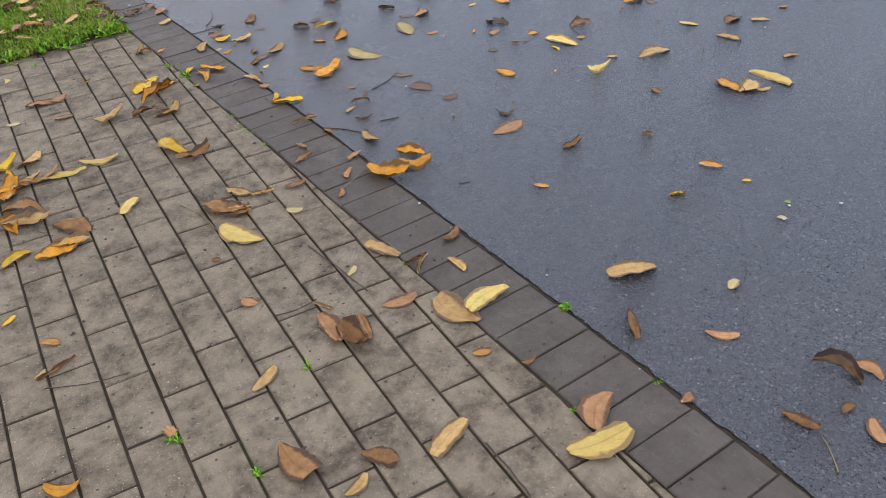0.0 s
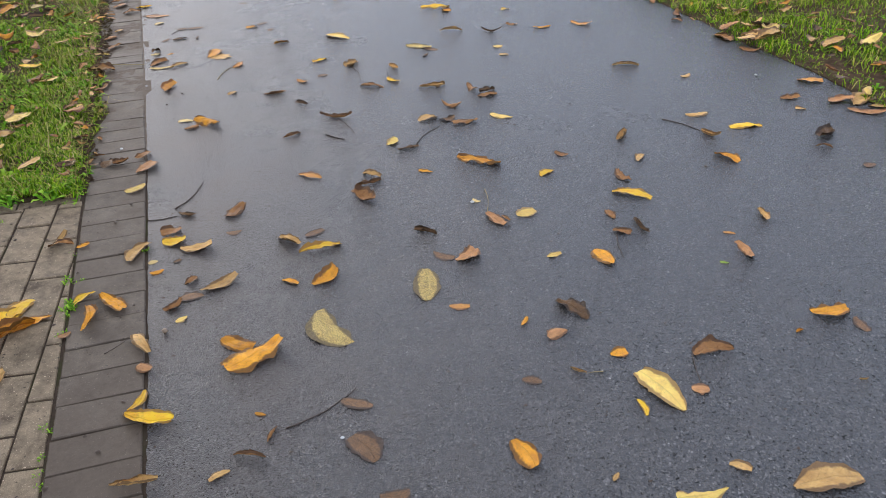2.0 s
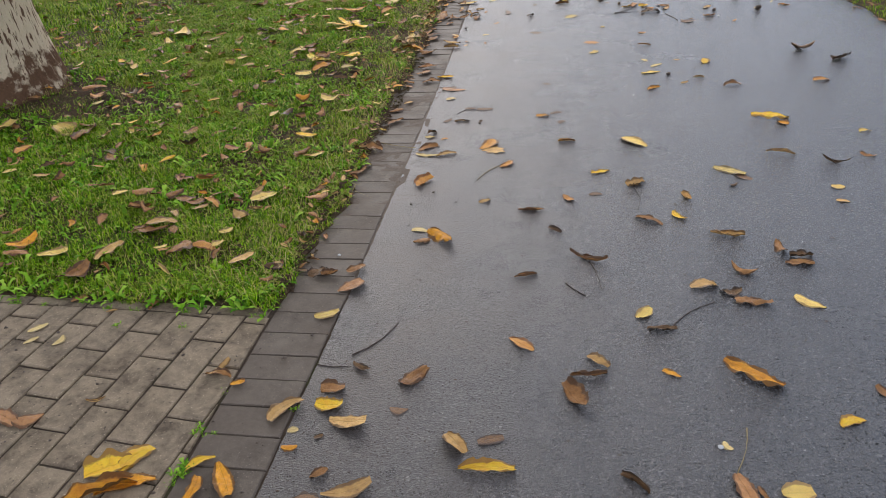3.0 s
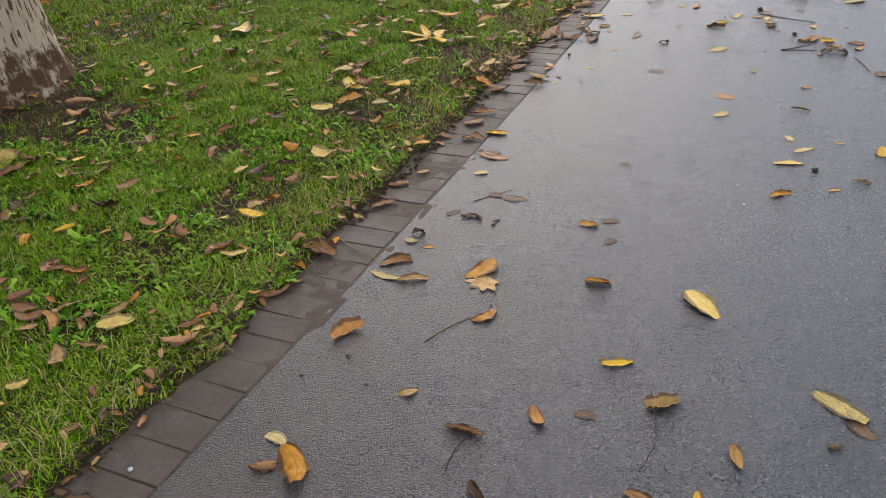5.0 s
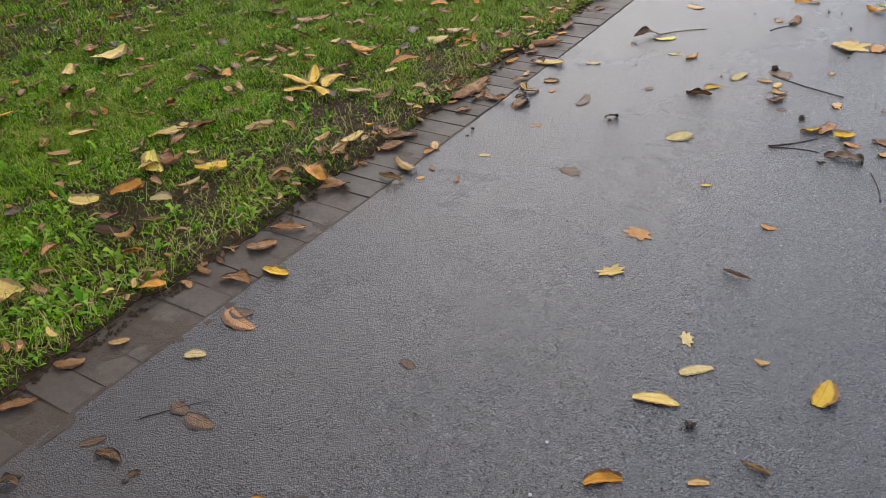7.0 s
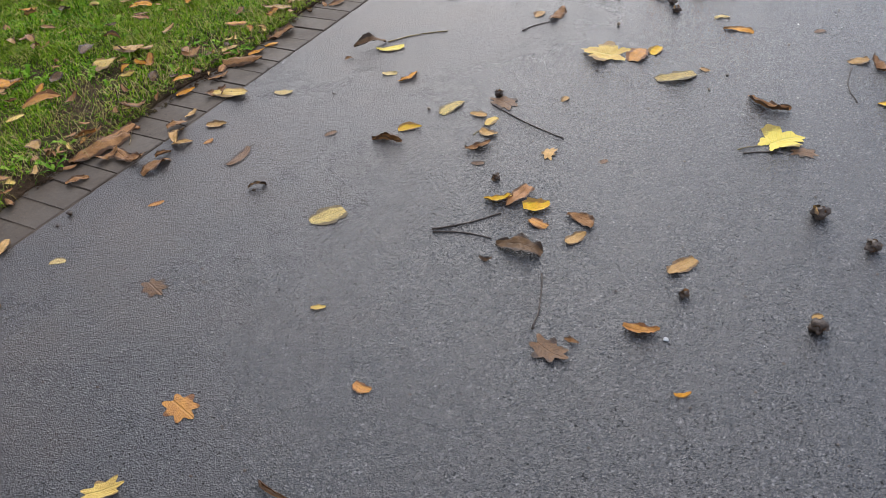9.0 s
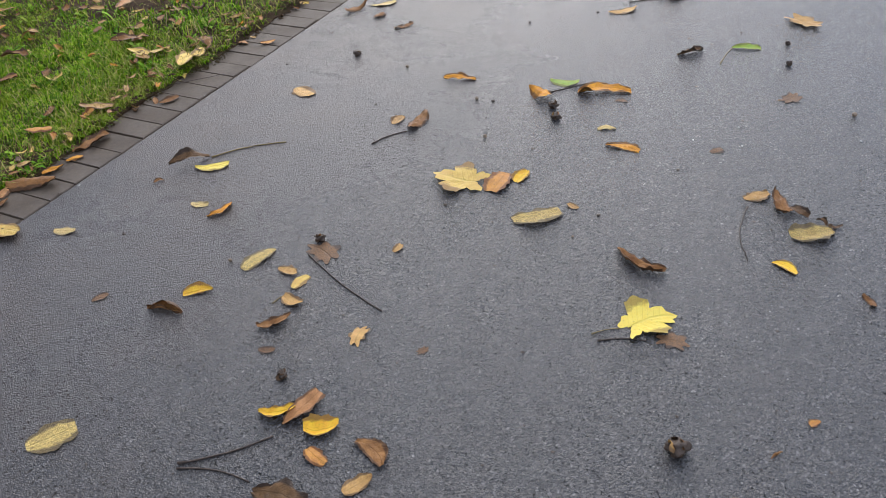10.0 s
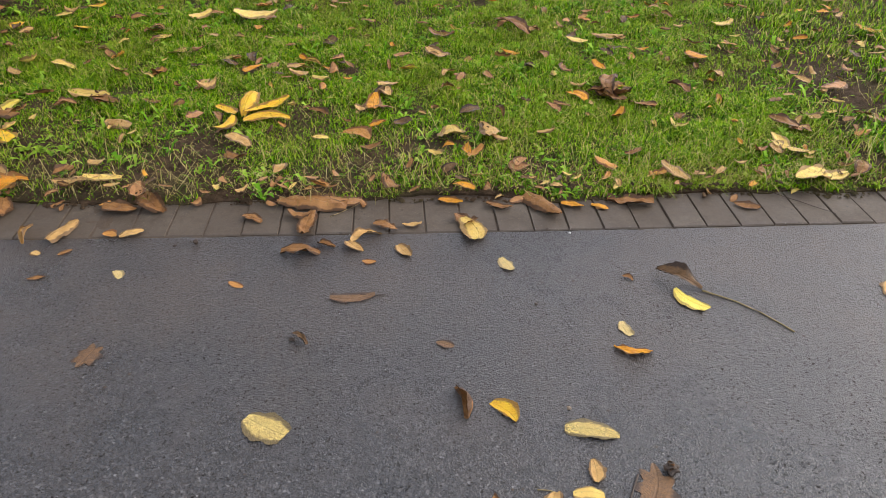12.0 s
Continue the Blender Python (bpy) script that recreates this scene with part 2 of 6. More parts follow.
LEAF = {
    "yellow": leaf_material("yellow_leaf", (0.64, 0.37, 0.030), (0.50, 0.24, 0.03), (0.22, 0.10, 0.03), 0.35),
    "pale": leaf_material("pale_yellow_leaf", (0.60, 0.42, 0.135), (0.46, 0.29, 0.10), (0.26, 0.14, 0.055), 0.45),
    "lime": leaf_material("greenish_yellow_leaf", (0.58, 0.46, 0.11), (0.60, 0.42, 0.07), (0.34, 0.22, 0.05), 0.3),
    "amber": leaf_material("amber_leaf", (0.55, 0.255, 0.022), (0.33, 0.125, 0.022), (0.10, 0.045, 0.018), 0.5),
    "orange": leaf_material("orange_leaf", (0.48, 0.235, 0.065), (0.32, 0.145, 0.06), (0.16, 0.06, 0.025), 0.5),
    "tan": leaf_material("tan_leaf", (0.47, 0.30, 0.135), (0.30, 0.165, 0.066), (0.14, 0.075, 0.035), 0.55),
    "pink": leaf_material("pinkish_brown_leaf", (0.38, 0.195, 0.100), (0.23, 0.108, 0.050), (0.12, 0.055, 0.026), 0.5),
    "brown": leaf_material("brown_leaf", (0.27, 0.135, 0.056), (0.135, 0.060, 0.025), (0.068, 0.032, 0.015), 0.6),
    "dark": leaf_material("dark_wet_leaf", (0.140, 0.078, 0.040), (0.056, 0.030, 0.016), (0.030, 0.017, 0.010), 0.6, 0.34),
    "lace": leaf_material("rotted_speckled_leaf", (0.58, 0.43, 0.17), (0.38, 0.26, 0.10), (0.10, 0.07, 0.04), 0.45, 0.45, 0.8),
    "stain": leaf_material("sodden_flat_leaf", (0.19, 0.105, 0.06), (0.12, 0.068, 0.042), (0.055, 0.038, 0.03), 0.6, 0.4, 0.55),
    "cream": leaf_material("bleached_leaf", (0.50, 0.39, 0.20), (0.39, 0.28, 0.13), (0.30, 0.21, 0.10), 0.35),
    "green": leaf_material("green_fallen_leaf", (0.19, 0.32, 0.055), (0.33, 0.36, 0.07), (0.16, 0.15, 0.03), 0.35),
}


# ---- helpers for meshes ----
def part(name, bm, material, parent=None, label=""):
    me = bpy.data.meshes.new(name)
    bm.to_mesh(me)
    bm.free()
    me.materials.append(material)
    ob = new(name, me)
    ob.parent = parent
    if label:
        ob["label"] = label
    return ob


def from_arrays(name, verts, faces_flat, sizes, material, smooth=False):
    """One mesh from arrays of corners; faces_flat lists the corners of the faces one after another, sizes their counts."""
    me = bpy.data.meshes.new(name)
    me.vertices.add(len(verts))
    me.vertices.foreach_set("co", np.asarray(verts, np.float32).ravel())
    me.loops.add(len(faces_flat))
    me.loops.foreach_set("vertex_index", np.asarray(faces_flat, np.int32))
    me.polygons.add(len(sizes))
    starts = np.concatenate(([0], np.cumsum(sizes)[:-1]))
    me.polygons.foreach_set("loop_start", starts.astype(np.int32))
    if smooth:
        me.polygons.foreach_set("use_smooth", np.ones(len(sizes), bool))
    me.update(calc_edges=True)
    me.materials.append(material)
    return new(name, me)


def left_edge(y):
    """Where the asphalt meets the edging: a gentle bend to the left."""
    return -0.0045 * y * y if 0 < y < 14 else (0.0 if y <= 0 else -0.882 - 0.126 * (y - 14))


def right_edge(y):
    """Where the asphalt meets the grass on the far side of the path."""
    d = y - 2.5
    base = 2.8 - (0.0155 * d * d if d > 0 else 0.0) if y < 7.5 else 2.4125 - 0.13 * (y - 7.5)
    return base + 0.05 * noise.noise((y * 1.3, 3.1, 0)) + 0.03 * noise.noise((y * 5.0, 7.7, 0))


EDGING = 0.208
PAVED_END = 3.40


# ---- the ground, the asphalt and its bed ----
def build_ground():
    bm = bmesh.new()
    bmesh.ops.create_grid(bm, x_segments=8, y_segments=8, size=400)
    ob = part("ground", bm, M_GROUND)
    ob.location.z = -0.06
    tagged(ob, "wide flat ground of grass round the path", "ground", kind="structure")


def strip(name, rows, material, thickness):
    """A sheet through rows of points, with sides that go down."""
    bm = bmesh.new()
    grid = [[bm.verts.new(p) for p in r] for r in rows]
    for a, b in zip(grid, grid[1:]):
        for i in range(len(a) - 1):
            bm.faces.new((a[i], a[i + 1], b[i + 1], b[i]))
    rim = [e for e in bm.edges if e.is_boundary]
    for e in rim:
        e.smooth = False
    made = bmesh.ops.extrude_edge_only(bm, edges=rim)["geom"]
    for v in made:
        if isinstance(v, bmesh.types.BMVert):
            v.co.z -= thickness
    bmesh.ops.recalc_face_normals(bm, faces=bm.faces)
    return part(name, bm, material)


def path_height(x, y):
    return 0.003 * noise.noise((x * 0.8, y * 0.8, 1.0)) * max(0.0, min(1.0, (x - left_edge(y)) * 2))


def build_asphalt():
    rows = []
    y = -6.0
    while y < 40:
        wild = 1.3 if y < 2.6 else 0.7
        a = left_edge(y) + 0.003 + wild * (0.002 + 0.004 * noise.noise((y * 9, 0, 0)) + 0.005 * noise.noise((y * 34, 2, 0)))
        b = right_edge(y) + 0.05
        row = []
        for k in range(25):
            f = k / 24
            x = a + (b - a) * f
            row.append((x, y, path_height(x, y)))
        rows.append(row)
        y += 0.012 if -1.0 < y < 3.5 else (0.03 if -1.5 < y < 12 else 0.25)
    ob = strip("path", rows, M_ASPHALT, 0.05)
    for p in ob.data.polygons:
        p.use_smooth = True
    tagged(ob, "wet dark grey asphalt footpath with coarse grit", "path", kind="structure")


def build_bed():
    def bed(name, words, ya, yb, left, material):
        rows = []
        for k in range(int((yb - ya) / 0.028) + 2):
            y = min(yb, ya + k * 0.028)
            a = left_edge(y)
            x0 = left(y)
            crust = max(0.0, min(1.0, (y - 3.5) / 0.4)) * max(0.1, min(1.0, (8.0 - y) / 2.5))
            row = []
            for i in range(25):
                x = x0 + (a + 0.03 - x0) * i / 24
                row.append((x, y, -0.0052 + 0.0036 * crust + 0.0022 * noise.noise((x * 30, y * 30, 4)) + 0.0042 * crust * noise.noise((x * 6, y * 6, 14))))
            rows.append(row)
        tagged(strip(name, rows, material, 0.03), words, "dirt", kind="structure")

    end = PAVED_END + 0.06
    bed("paving_bed", "dark damp dirt in the paving joints", -0.93, end, lambda y: -1.97, M_DIRT)
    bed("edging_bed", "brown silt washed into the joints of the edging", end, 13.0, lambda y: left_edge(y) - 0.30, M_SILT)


def spill(y):
    """How far soil and grass creep over the edging."""
    return max(-0.02, 0.012 + 0.055 * noise.noise((y * 2.3, 5, 0)) + 0.03 * noise.noise((y * 9, 6, 0)))


def lawn_height(x, y):
    rim = max(0.0, min(1.0, (y - PAVED_END - 0.05) / 0.2)) * max(0.0, min(1.0, (left_edge(y) - EDGING - x) / 0.2)) if x < 1 else max(0.0, min(1.0, (x - right_edge(y)) / 0.25))
    return 0.0035 * noise.noise((x * 14, y * 14, 2)) + 0.0025 + rim * 0.012 + rim * 0.016 * noise.noise((x * 1.1, y * 1.1, 0)) + rim * 0.008 * noise.noise((x * 5, y * 5, 9)) + 0.10 * math.exp(-((x + 2.64) ** 2 + (y - 5.42) ** 2) / 0.35)


def lawn_sheet(name, label, xa, xb, ya, yb, inside, step=0.06):
    """Soil under the grass, following the edge given by inside(y) on one side."""
    rows = []
    y = ya
    while y <= yb:
        a, b = xa(y), xb(y)
        count = 70
        row = []
        for k in range(count + 1):
            f = k / count
            g = 1 - (1 - f) ** 2 if inside == "right" else f * f
            x = a + (b - a) * g
            row.append((x, y, lawn_height(x, y)))
        rows.append(row)
        y += step
    ob = strip(name, rows, M_SOIL, 0.09)
    for p in ob.data.polygons:
        p.use_smooth = True
    tagged(ob, label, "soil", kind="structure")
    return ob


build_ground()
build_asphalt()
build_bed()
lawn_sheet("lawn_soil", "damp brown soil under thin grass beside the path", lambda y: -6.6, lambda y: left_edge(y) - EDGING + spill(y) + 0.012 * noise.noise((y * 27, 8, 0)), PAVED_END + 0.02, 12.7, "right", 0.03)
lawn_sheet("lawn_soil_far_side", "damp soil under grass on the far side", lambda y: right_edge(y) + 0.01, lambda y: 4.7, 0.6, 9.2, "left", 0.08)


# ---- grass ----
def blades(name, label, places, lengths, widths, material, lean=0.5):
    """Curved, tapering blades: a root edge, a middle edge and a tip each."""
    n = len(places)
    rng = np.random.default_rng(7)
    turn = rng.uniform(0, 2 * np.pi, n)
    out = np.stack((np.cos(turn), np.sin(turn), np.zeros(n)), 1)
    side = np.stack((-np.sin(turn), np.cos(turn), np.zeros(n)), 1)
    bend = rng.uniform(0.25, 1.0, n) * lean * 2
    up = np.array((0, 0, 1.0))
    L, W = lengths[:, None], widths[:, None]
    mid = places + out * L * 0.30 * bend[:, None] + up * L * 0.52
    reach = np.clip(bend, 0, 1.4)[:, None]
    tip = places + out * L * 0.85 * reach + up * L * (1.0 - 0.52 * reach)
    v = np.empty((n, 5, 3))
    v[:, 0], v[:, 1] = places - side * W * 0.5, places + side * W * 0.5
    v[:, 2], v[:, 3], v[:, 4] = mid - side * W * 0.45, mid + side * W * 0.45, tip
    base = (np.arange(n) * 5)[:, None]
    flat = (base + np.array((0, 1, 3, 2, 2, 3, 4))).ravel()
    sizes = np.tile((4, 3), n)
    ob = from_arrays(name, v.reshape(-1, 3), flat, sizes, material)
    return tagged(ob, label, "grass", kind="stuff")


def thickness_of_grass(x, y):
    """How thickly the grass grows at a place: bare round the trunk, at the rim and in patches."""
    d = 0.72 + 0.8 * noise.noise((x * 0.9, y * 0.9, 20)) + 0.55 * noise.noise((x * 3.2, y * 3.2, 30))
    bare = math.exp(-(((x + 1.75) / 0.38) ** 2 + ((y - 5.30) / 0.30) ** 2)) * 1.2 + math.exp(-(((x + 2.64) / 0.46) ** 2 + ((y - 5.42) / 0.46) ** 2)) * 1.5
    return max(0.06, min(1.0, d - bare))


def grow(name, label, count, xa, xb, ya, yb, allowed, long_a, long_b, wide_a, wide_b):
    rng = random.Random(11 + count)
    pts, size = [], []
    tries = 0
    while len(pts) < count and tries < count * 5:
        tries += 1
        x, y = rng.uniform(xa, xb), rng.uniform(ya, yb)
        if not allowed(x, y):
            continue
        d = thickness_of_grass(x, y)
        if rng.random() > d:
            continue
        pts.append((x, y, lawn_height(x, y) - 0.003))
        size.append(rng.uniform(long_a, long_b) * (0.5 + 0.5 * d) * (1.0 + 1.1 * noise.noise((x * 7, y * 7, 60))))
    pts, size = np.array(pts), np.array(size)
    return blades(name, label, pts, size, np.random.default_rng(3).uniform(wide_a, wide_b, len(pts)), M_GRASS, 0.85)


def on_lawn(x, y):
    return y > PAVED_END + 0.03 + 0.06 * noise.noise((x * 4, 1.5, 0)) + 0.03 * noise.noise((x * 15, 3.5, 0)) and x < left_edge(y) - EDGING + spill(y) - 0.012 + 0.03 * noise.noise((x * 9, y * 17, 6))


grow("grass", "short green autumn grass with thin patches", 270000, -2.6, -0.2, 3.4, 9.0, on_lawn, 0.020, 0.062, 0.0016, 0.0036)
grow("grass_beyond", "short green grass further from the path", 170000, -6.5, -0.3, 3.48, 12.5, lambda x, y: on_lawn(x, y) and (x < -2.6 or y > 9.0), 0.03, 0.085, 0.003, 0.0055)
grow("grass_far_side", "green grass along the far side of the path", 60000, 2.4, 4.65, 0.7, 9.1, lambda x, y: x > right_edge(y) + 0.03 * noise.noise((y * 7, 1, 0)), 0.03, 0.075, 0.0022, 0.0042)


def dry_stalks():
    """Dead straw lying flat among the grass, thickest along the rim."""
    rng = random.Random(61)
    pts = []
    while len(pts) < 6500:
        y = rng.uniform(3.45, 10.5)
        x = left_edge(y) - EDGING + spill(y) + 0.02 - (rng.expovariate(6.0) if rng.random() < 0.55 else rng.uniform(0, 2.4))
        if on_lawn(x, y):
            pts.append((x, y, lawn_height(x, y) + rng.uniform(0.0, 0.018)))
    sizes = np.random.default_rng(5).uniform(0.025, 0.10, len(pts))
    blades("dry_stalks", "dead straw-coloured stalks lying among the grass", np.array(pts), sizes, np.full(len(pts), 0.0018), M_STRAW, 1.4)


dry_stalks()


# ---- paving ----
def chamfered_block(name, corners, height, material, parent, chamfer=0.0032):
    """A paving block on a convex outline, with a worn rounded rim."""
    bm = bmesh.new()
    c = sum((Vector(p) for p in corners), Vector((0, 0))) / len(corners)

    def ring(shrink, z):
        out = []
        for p in corners:
            d = Vector(p) - c
            q = c + d * max(0.2, 1 - shrink / max(d.length, 0.01) * 1.25)
            out.append(bm.verts.new((q.x, q.y, z)))
        return out

    r0, r1, r2 = ring(0, -height), ring(0, -chamfer), ring(chamfer, 0)
    for a, b in ((r0, r1), (r1, r2)):
        for i in range(len(a)):
            bm.faces.new((a[i], a[(i + 1) % len(a)], b[(i + 1) % len(a)], b[i]))
    bm.faces.new(r2)
    bm.normal_update()
    return part(name, bm, material, parent)


def build_edging():
    holder = tagged(new("edging"), "row of dark edging blocks between path and grass", "edging", kind="structure")
    rng = random.Random(5)
    shapes = []
    for k in range(5):
        w, l = 0.1 + rng.uniform(-0.0008, 0.0004), 0.2
        ob = chamfered_block("edging_block", [(-l / 2, -w / 2), (l / 2, -w / 2), (l / 2, w / 2), (-l / 2, w / 2)], 0.05, M_EDGING, holder)
        shapes.append(ob.data)
        bpy.data.objects.remove(ob)

    def joint(k):
        """Where the joint number k lies along the row: the blocks were laid ever closer."""
        return k * 0.1099 if k < 36 else (3.956 + (k - 36) * 0.1056 if k < 73 else 7.863 + (k - 73) * 0.1033)

    for k in range(-14, 132):
        y, wide = (joint(k) + joint(k + 1)) / 2, joint(k + 1) - joint(k)
        slope = math.atan2(left_edge(y + 0.05) - left_edge(y - 0.05), 0.1)
        ob = new("edging_block", shapes[rng.randrange(5)])
        ob.parent = holder
        ob.matrix_basis = pose(left_edge(y) - 0.104 + rng.uniform(-0.003, 0.003), y, rng.uniform(-0.002, 0.002), rng.uniform(-0.6, 0.6), rng.uniform(-0.5, 0.5), math.degrees(-slope) + rng.uniform(-0.7, 0.7)) @ Matrix.Diagonal((1, (wide - 0.0035) / 0.1, 1, 1))


def clip(poly, inside, cross):
    out = []
    for i in range(len(poly)):
        a, b = poly[i - 1], poly[i]
        ia, ib = inside(a), inside(b)
        if ia != ib:
            out.append(cross(a, b))
        if ib:
            out.append(b)
    return out


def build_pavers():
    holder = tagged(new("block_paving"), "grey-beige block paving in running bond, mossy joints", "paving", kind="structure")
    rng = random.Random(9)
    long_pitch, wide_pitch, gap = 0.219, 0.1090, 0.0054
    u = Vector((0.068, 1.0)).normalized()
    v = Vector((u.y, -u.x)) - u * 0.03
    origin = Vector((-0.300, 0.699))
    far = []

    def halves(poly, x_at):
        def inside(p):
            return p[0] < x_at(p[1])

        def cross(a, b):
            lo, hi = 0.0, 1.0
            for _ in range(20):
                m = (lo + hi) / 2
                q = (a[0] + (b[0] - a[0]) * m, a[1] + (b[1] - a[1]) * m)
                if inside(q) == inside(a):
                    lo = m
                else:
                    hi = m
            return q
        return clip(poly, inside, cross)

    for col in range(-18, 4):
        for row in range(-11, 15):
            shift = 0.5 * (col % 2)
            g = gap / 2 + rng.uniform(0, 0.001)
            a, b = (row + shift) * long_pitch + g, (row + 1 + shift) * long_pitch - g
            c, d = col * wide_pitch + g, (col + 1) * wide_pitch - g
            poly = [tuple(origin + u * s + v * t) for s, t in ((a, c), (a, d), (b, d), (b, c))]
            poly = halves(poly, lambda y: left_edge(y) - EDGING - 0.004)
            top = PAVED_END - 0.03
            if len(poly) >= 3:
                poly = clip(poly, lambda p: p[1] < top, lambda p, q: (p[0] + (q[0] - p[0]) * (top - p[1]) / (q[1] - p[1]), top))
            for axis, least in ((0, -1.95), (1, -0.9)):
                if len(poly) >= 3:
                    poly = clip(poly, lambda p: p[axis] > least, lambda p, q: tuple(p[i] + (q[i] - p[i]) * (least - p[axis]) / (q[axis] - p[axis]) for i in (0, 1)))
            if len(poly) < 3:
                continue
            area = abs(sum(poly[i - 1][0] * poly[i][1] - poly[i][0] * poly[i - 1][1] for i in range(len(poly)))) / 2
            mx, my = sum(p[0] for p in poly) / len(poly), sum(p[1] for p in poly) / len(poly)
            if area < 0.0003:
                continue
            local = [(p[0] - mx, p[1] - my) for p in poly][::-1]
            s = sum(local[i - 1][0] * local[i][1] - local[i][0] * local[i - 1][1] for i in range(len(local)))
            ob = chamfered_block("paver", local if s > 0 else local[::-1], 0.05, M_PAVER, holder)
            ob.matrix_basis = pose(mx, my, rng.uniform(-0.002, 0.002), rng.uniform(-0.5, 0.5), rng.uniform(-0.5, 0.5), 0)
    # a closing row of darker blocks against the grass
    x = left_edge(PAVED_END) - EDGING - 0.11
    while x > -1.9:
        ob = chamfered_block("end_block", [(-0.1, -0.035), (0.1, -0.035), (0.1, 0.04), (-0.1, 0.04)], 0.05, M_PAVER, holder)
        ob.matrix_basis = pose(x, PAVED_END + 0.012, -0.002, 0, 0, -2)
        x -= 0.206


build_edging()
build_pavers()


# ---- the tree ----
def build_tree():
    tree = tagged(new("tree"), "tree with thick whitewashed ridged trunk standing in grass", "tree")
    tree.matrix_basis = pose(-2.60, 5.38, 0.03)
    bm = bmesh.new()
    rings, around = [], 96
    heights = [0.0, 0.03, 0.07, 0.12, 0.18, 0.26, 0.36, 0.5, 0.7, 1.0, 1.4, 1.9, 2.5]
    for z in heights:
        r = 0.285 + 0.155 * math.exp(-z / 0.19) - 0.022 * z
        row = []
        for k in range(around):
            a = 2 * math.pi * k / around
            flare = 1 + 0.22 * math.exp(-z / 0.14) * noise.noise((math.cos(a) * 2.1, math.sin(a) * 2.1, 3))
            ridge = 0.022 * noise.noise((math.cos(a) * 11, math.sin(a) * 11, z * 1.6)) + 0.012 * noise.noise((math.cos(a) * 26, math.sin(a) * 26, z * 3))
            rr = r * flare + ridge
            row.append(bm.verts.new((rr * math.cos(a) - 0.05 * z, rr * math.sin(a) + 0.03 * z, z - 0.06)))
        rings.append(row)
    for a, b in zip(rings, rings[1:]):
        for k in range(around):
            bm.faces.new((a[k], a[(k + 1) % around], b[(k + 1) % around], b[k])).smooth = True
    bm.normal_update()
    part("trunk", bm, M_BARK, tree, "whitewashed bark, worn brown at the foot")
    rng = random.Random(21)
    tips = []
    for k in range(6):
        a = k * 1.05 + rng.uniform(-0.3, 0.3)
        bm = bmesh.new()
        p = Vector((-0.125 + 0.05 * math.cos(a), 0.075 + 0.05 * math.sin(a), 2.2))
        d = Vector((math.cos(a) * 0.75, math.sin(a) * 0.75, 1.0)).normalized()
        prev = None
        for s in range(8):
            r = 0.11 * (1 - s / 8.5)
            side = d.orthogonal().normalized()
            up = d.cross(side)
            ring = [bm.verts.new(p + (side * math.cos(t * math.pi / 4) + up * math.sin(t * math.pi / 4)) * r) for t in range(8)]
            if prev:
                for t in range(8):
                    bm.faces.new((prev[t], prev[(t + 1) % 8], ring[(t + 1) % 8], ring[t]))
            prev = ring
            if s > 2:
                tips.append(p.copy())
            p = p + d * 0.42
            d = (d + Vector((rng.uniform(-0.25, 0.25), rng.uniform(-0.25, 0.25), rng.uniform(-0.05, 0.2)))).normalized()
        bm.normal_update()
        part("limb", bm, M_BARK, tree)
    verts, flat = [], []
    for k in range(15000):
        c = tips[rng.randrange(len(tips))] + Vector((rng.gauss(0, 0.8), rng.gauss(0, 0.8), rng.gauss(0, 0.6)))
        a = Vector((rng.gauss(0, 1), rng.gauss(0, 1), rng.gauss(0, 0.5))).normalized() * 0.10
        b = a.orthogonal().normalized() * 0.055
        i = len(verts)
        verts += [tuple(c - a), tuple(c + b), tuple(c + a), tuple(c - b)]
        flat += [i, i + 1, i + 2, i + 3]
    crown = from_arrays("crown", np.array(verts), flat, [4] * 15000, M_CROWN)
    crown.parent = tree
    crown["label"] = "thinning yellow-brown autumn leaves"


build_tree()


# ---- fallen leaves, twigs, husks, stones ----
COLOUR_WORDS = {
    "yellow": "bright yellow", "pale": "pale yellow", "lime": "greenish yellow", "amber": "amber and brown", "orange": "orange-brown",
    "tan": "tan", "pink": "pinkish brown", "brown": "brown", "dark": "dark wet brown", "lace": "rotted speckled yellow",
    "stain": "sodden dark", "cream": "bleached cream", "green": "green",
}
SHAPE_WORDS = {"oval": "", "rolled": "rolled-up ", "maple": "five-lobed ", "oak": "small lobed "}
COUNT = [0]


def surface(x, y):
    """The height of what lies under a place, and its words."""
    if x > left_edge(y):
        if x > right_edge(y):
            return lawn_height(x, y) + 0.028, "lying on the grass"
        return path_height(x, y), "lying on wet asphalt"
    if x > left_edge(y) - EDGING + 0.01:
        return 0.004, "lying on the edging blocks"
    if y < PAVED_END + 0.05:
        return 0.002, "lying on block paving"
    return lawn_height(x, y) + 0.028, "lying on the grass"


def tube(bm, points, radii, sides=5):
    prev = None
    for i, p in enumerate(points):
        d = (points[min(i + 1, len(points) - 1)] - points[max(i - 1, 0)]).normalized()
        a = d.orthogonal().normalized()
        b = d.cross(a)
        ring = [bm.verts.new(p + (a * math.cos(2 * math.pi * k / sides) + b * math.sin(2 * math.pi * k / sides)) * radii[i]) for k in range(sides)]
        if prev:
            for k in range(sides):
                bm.faces.new((prev[k], prev[(k + 1) % sides], ring[(k + 1) % sides], ring[k])).smooth = True
        else:
            bm.faces.new(ring[::-1])
        prev = ring
    bm.faces.new(prev)


def half_width(u, tip):
    """The outline of an oval leaf along its midrib, from stalk to tip."""
    return max(0.0, math.sin(math.pi * u ** tip)) ** (0.40 + 0.28 * tip)


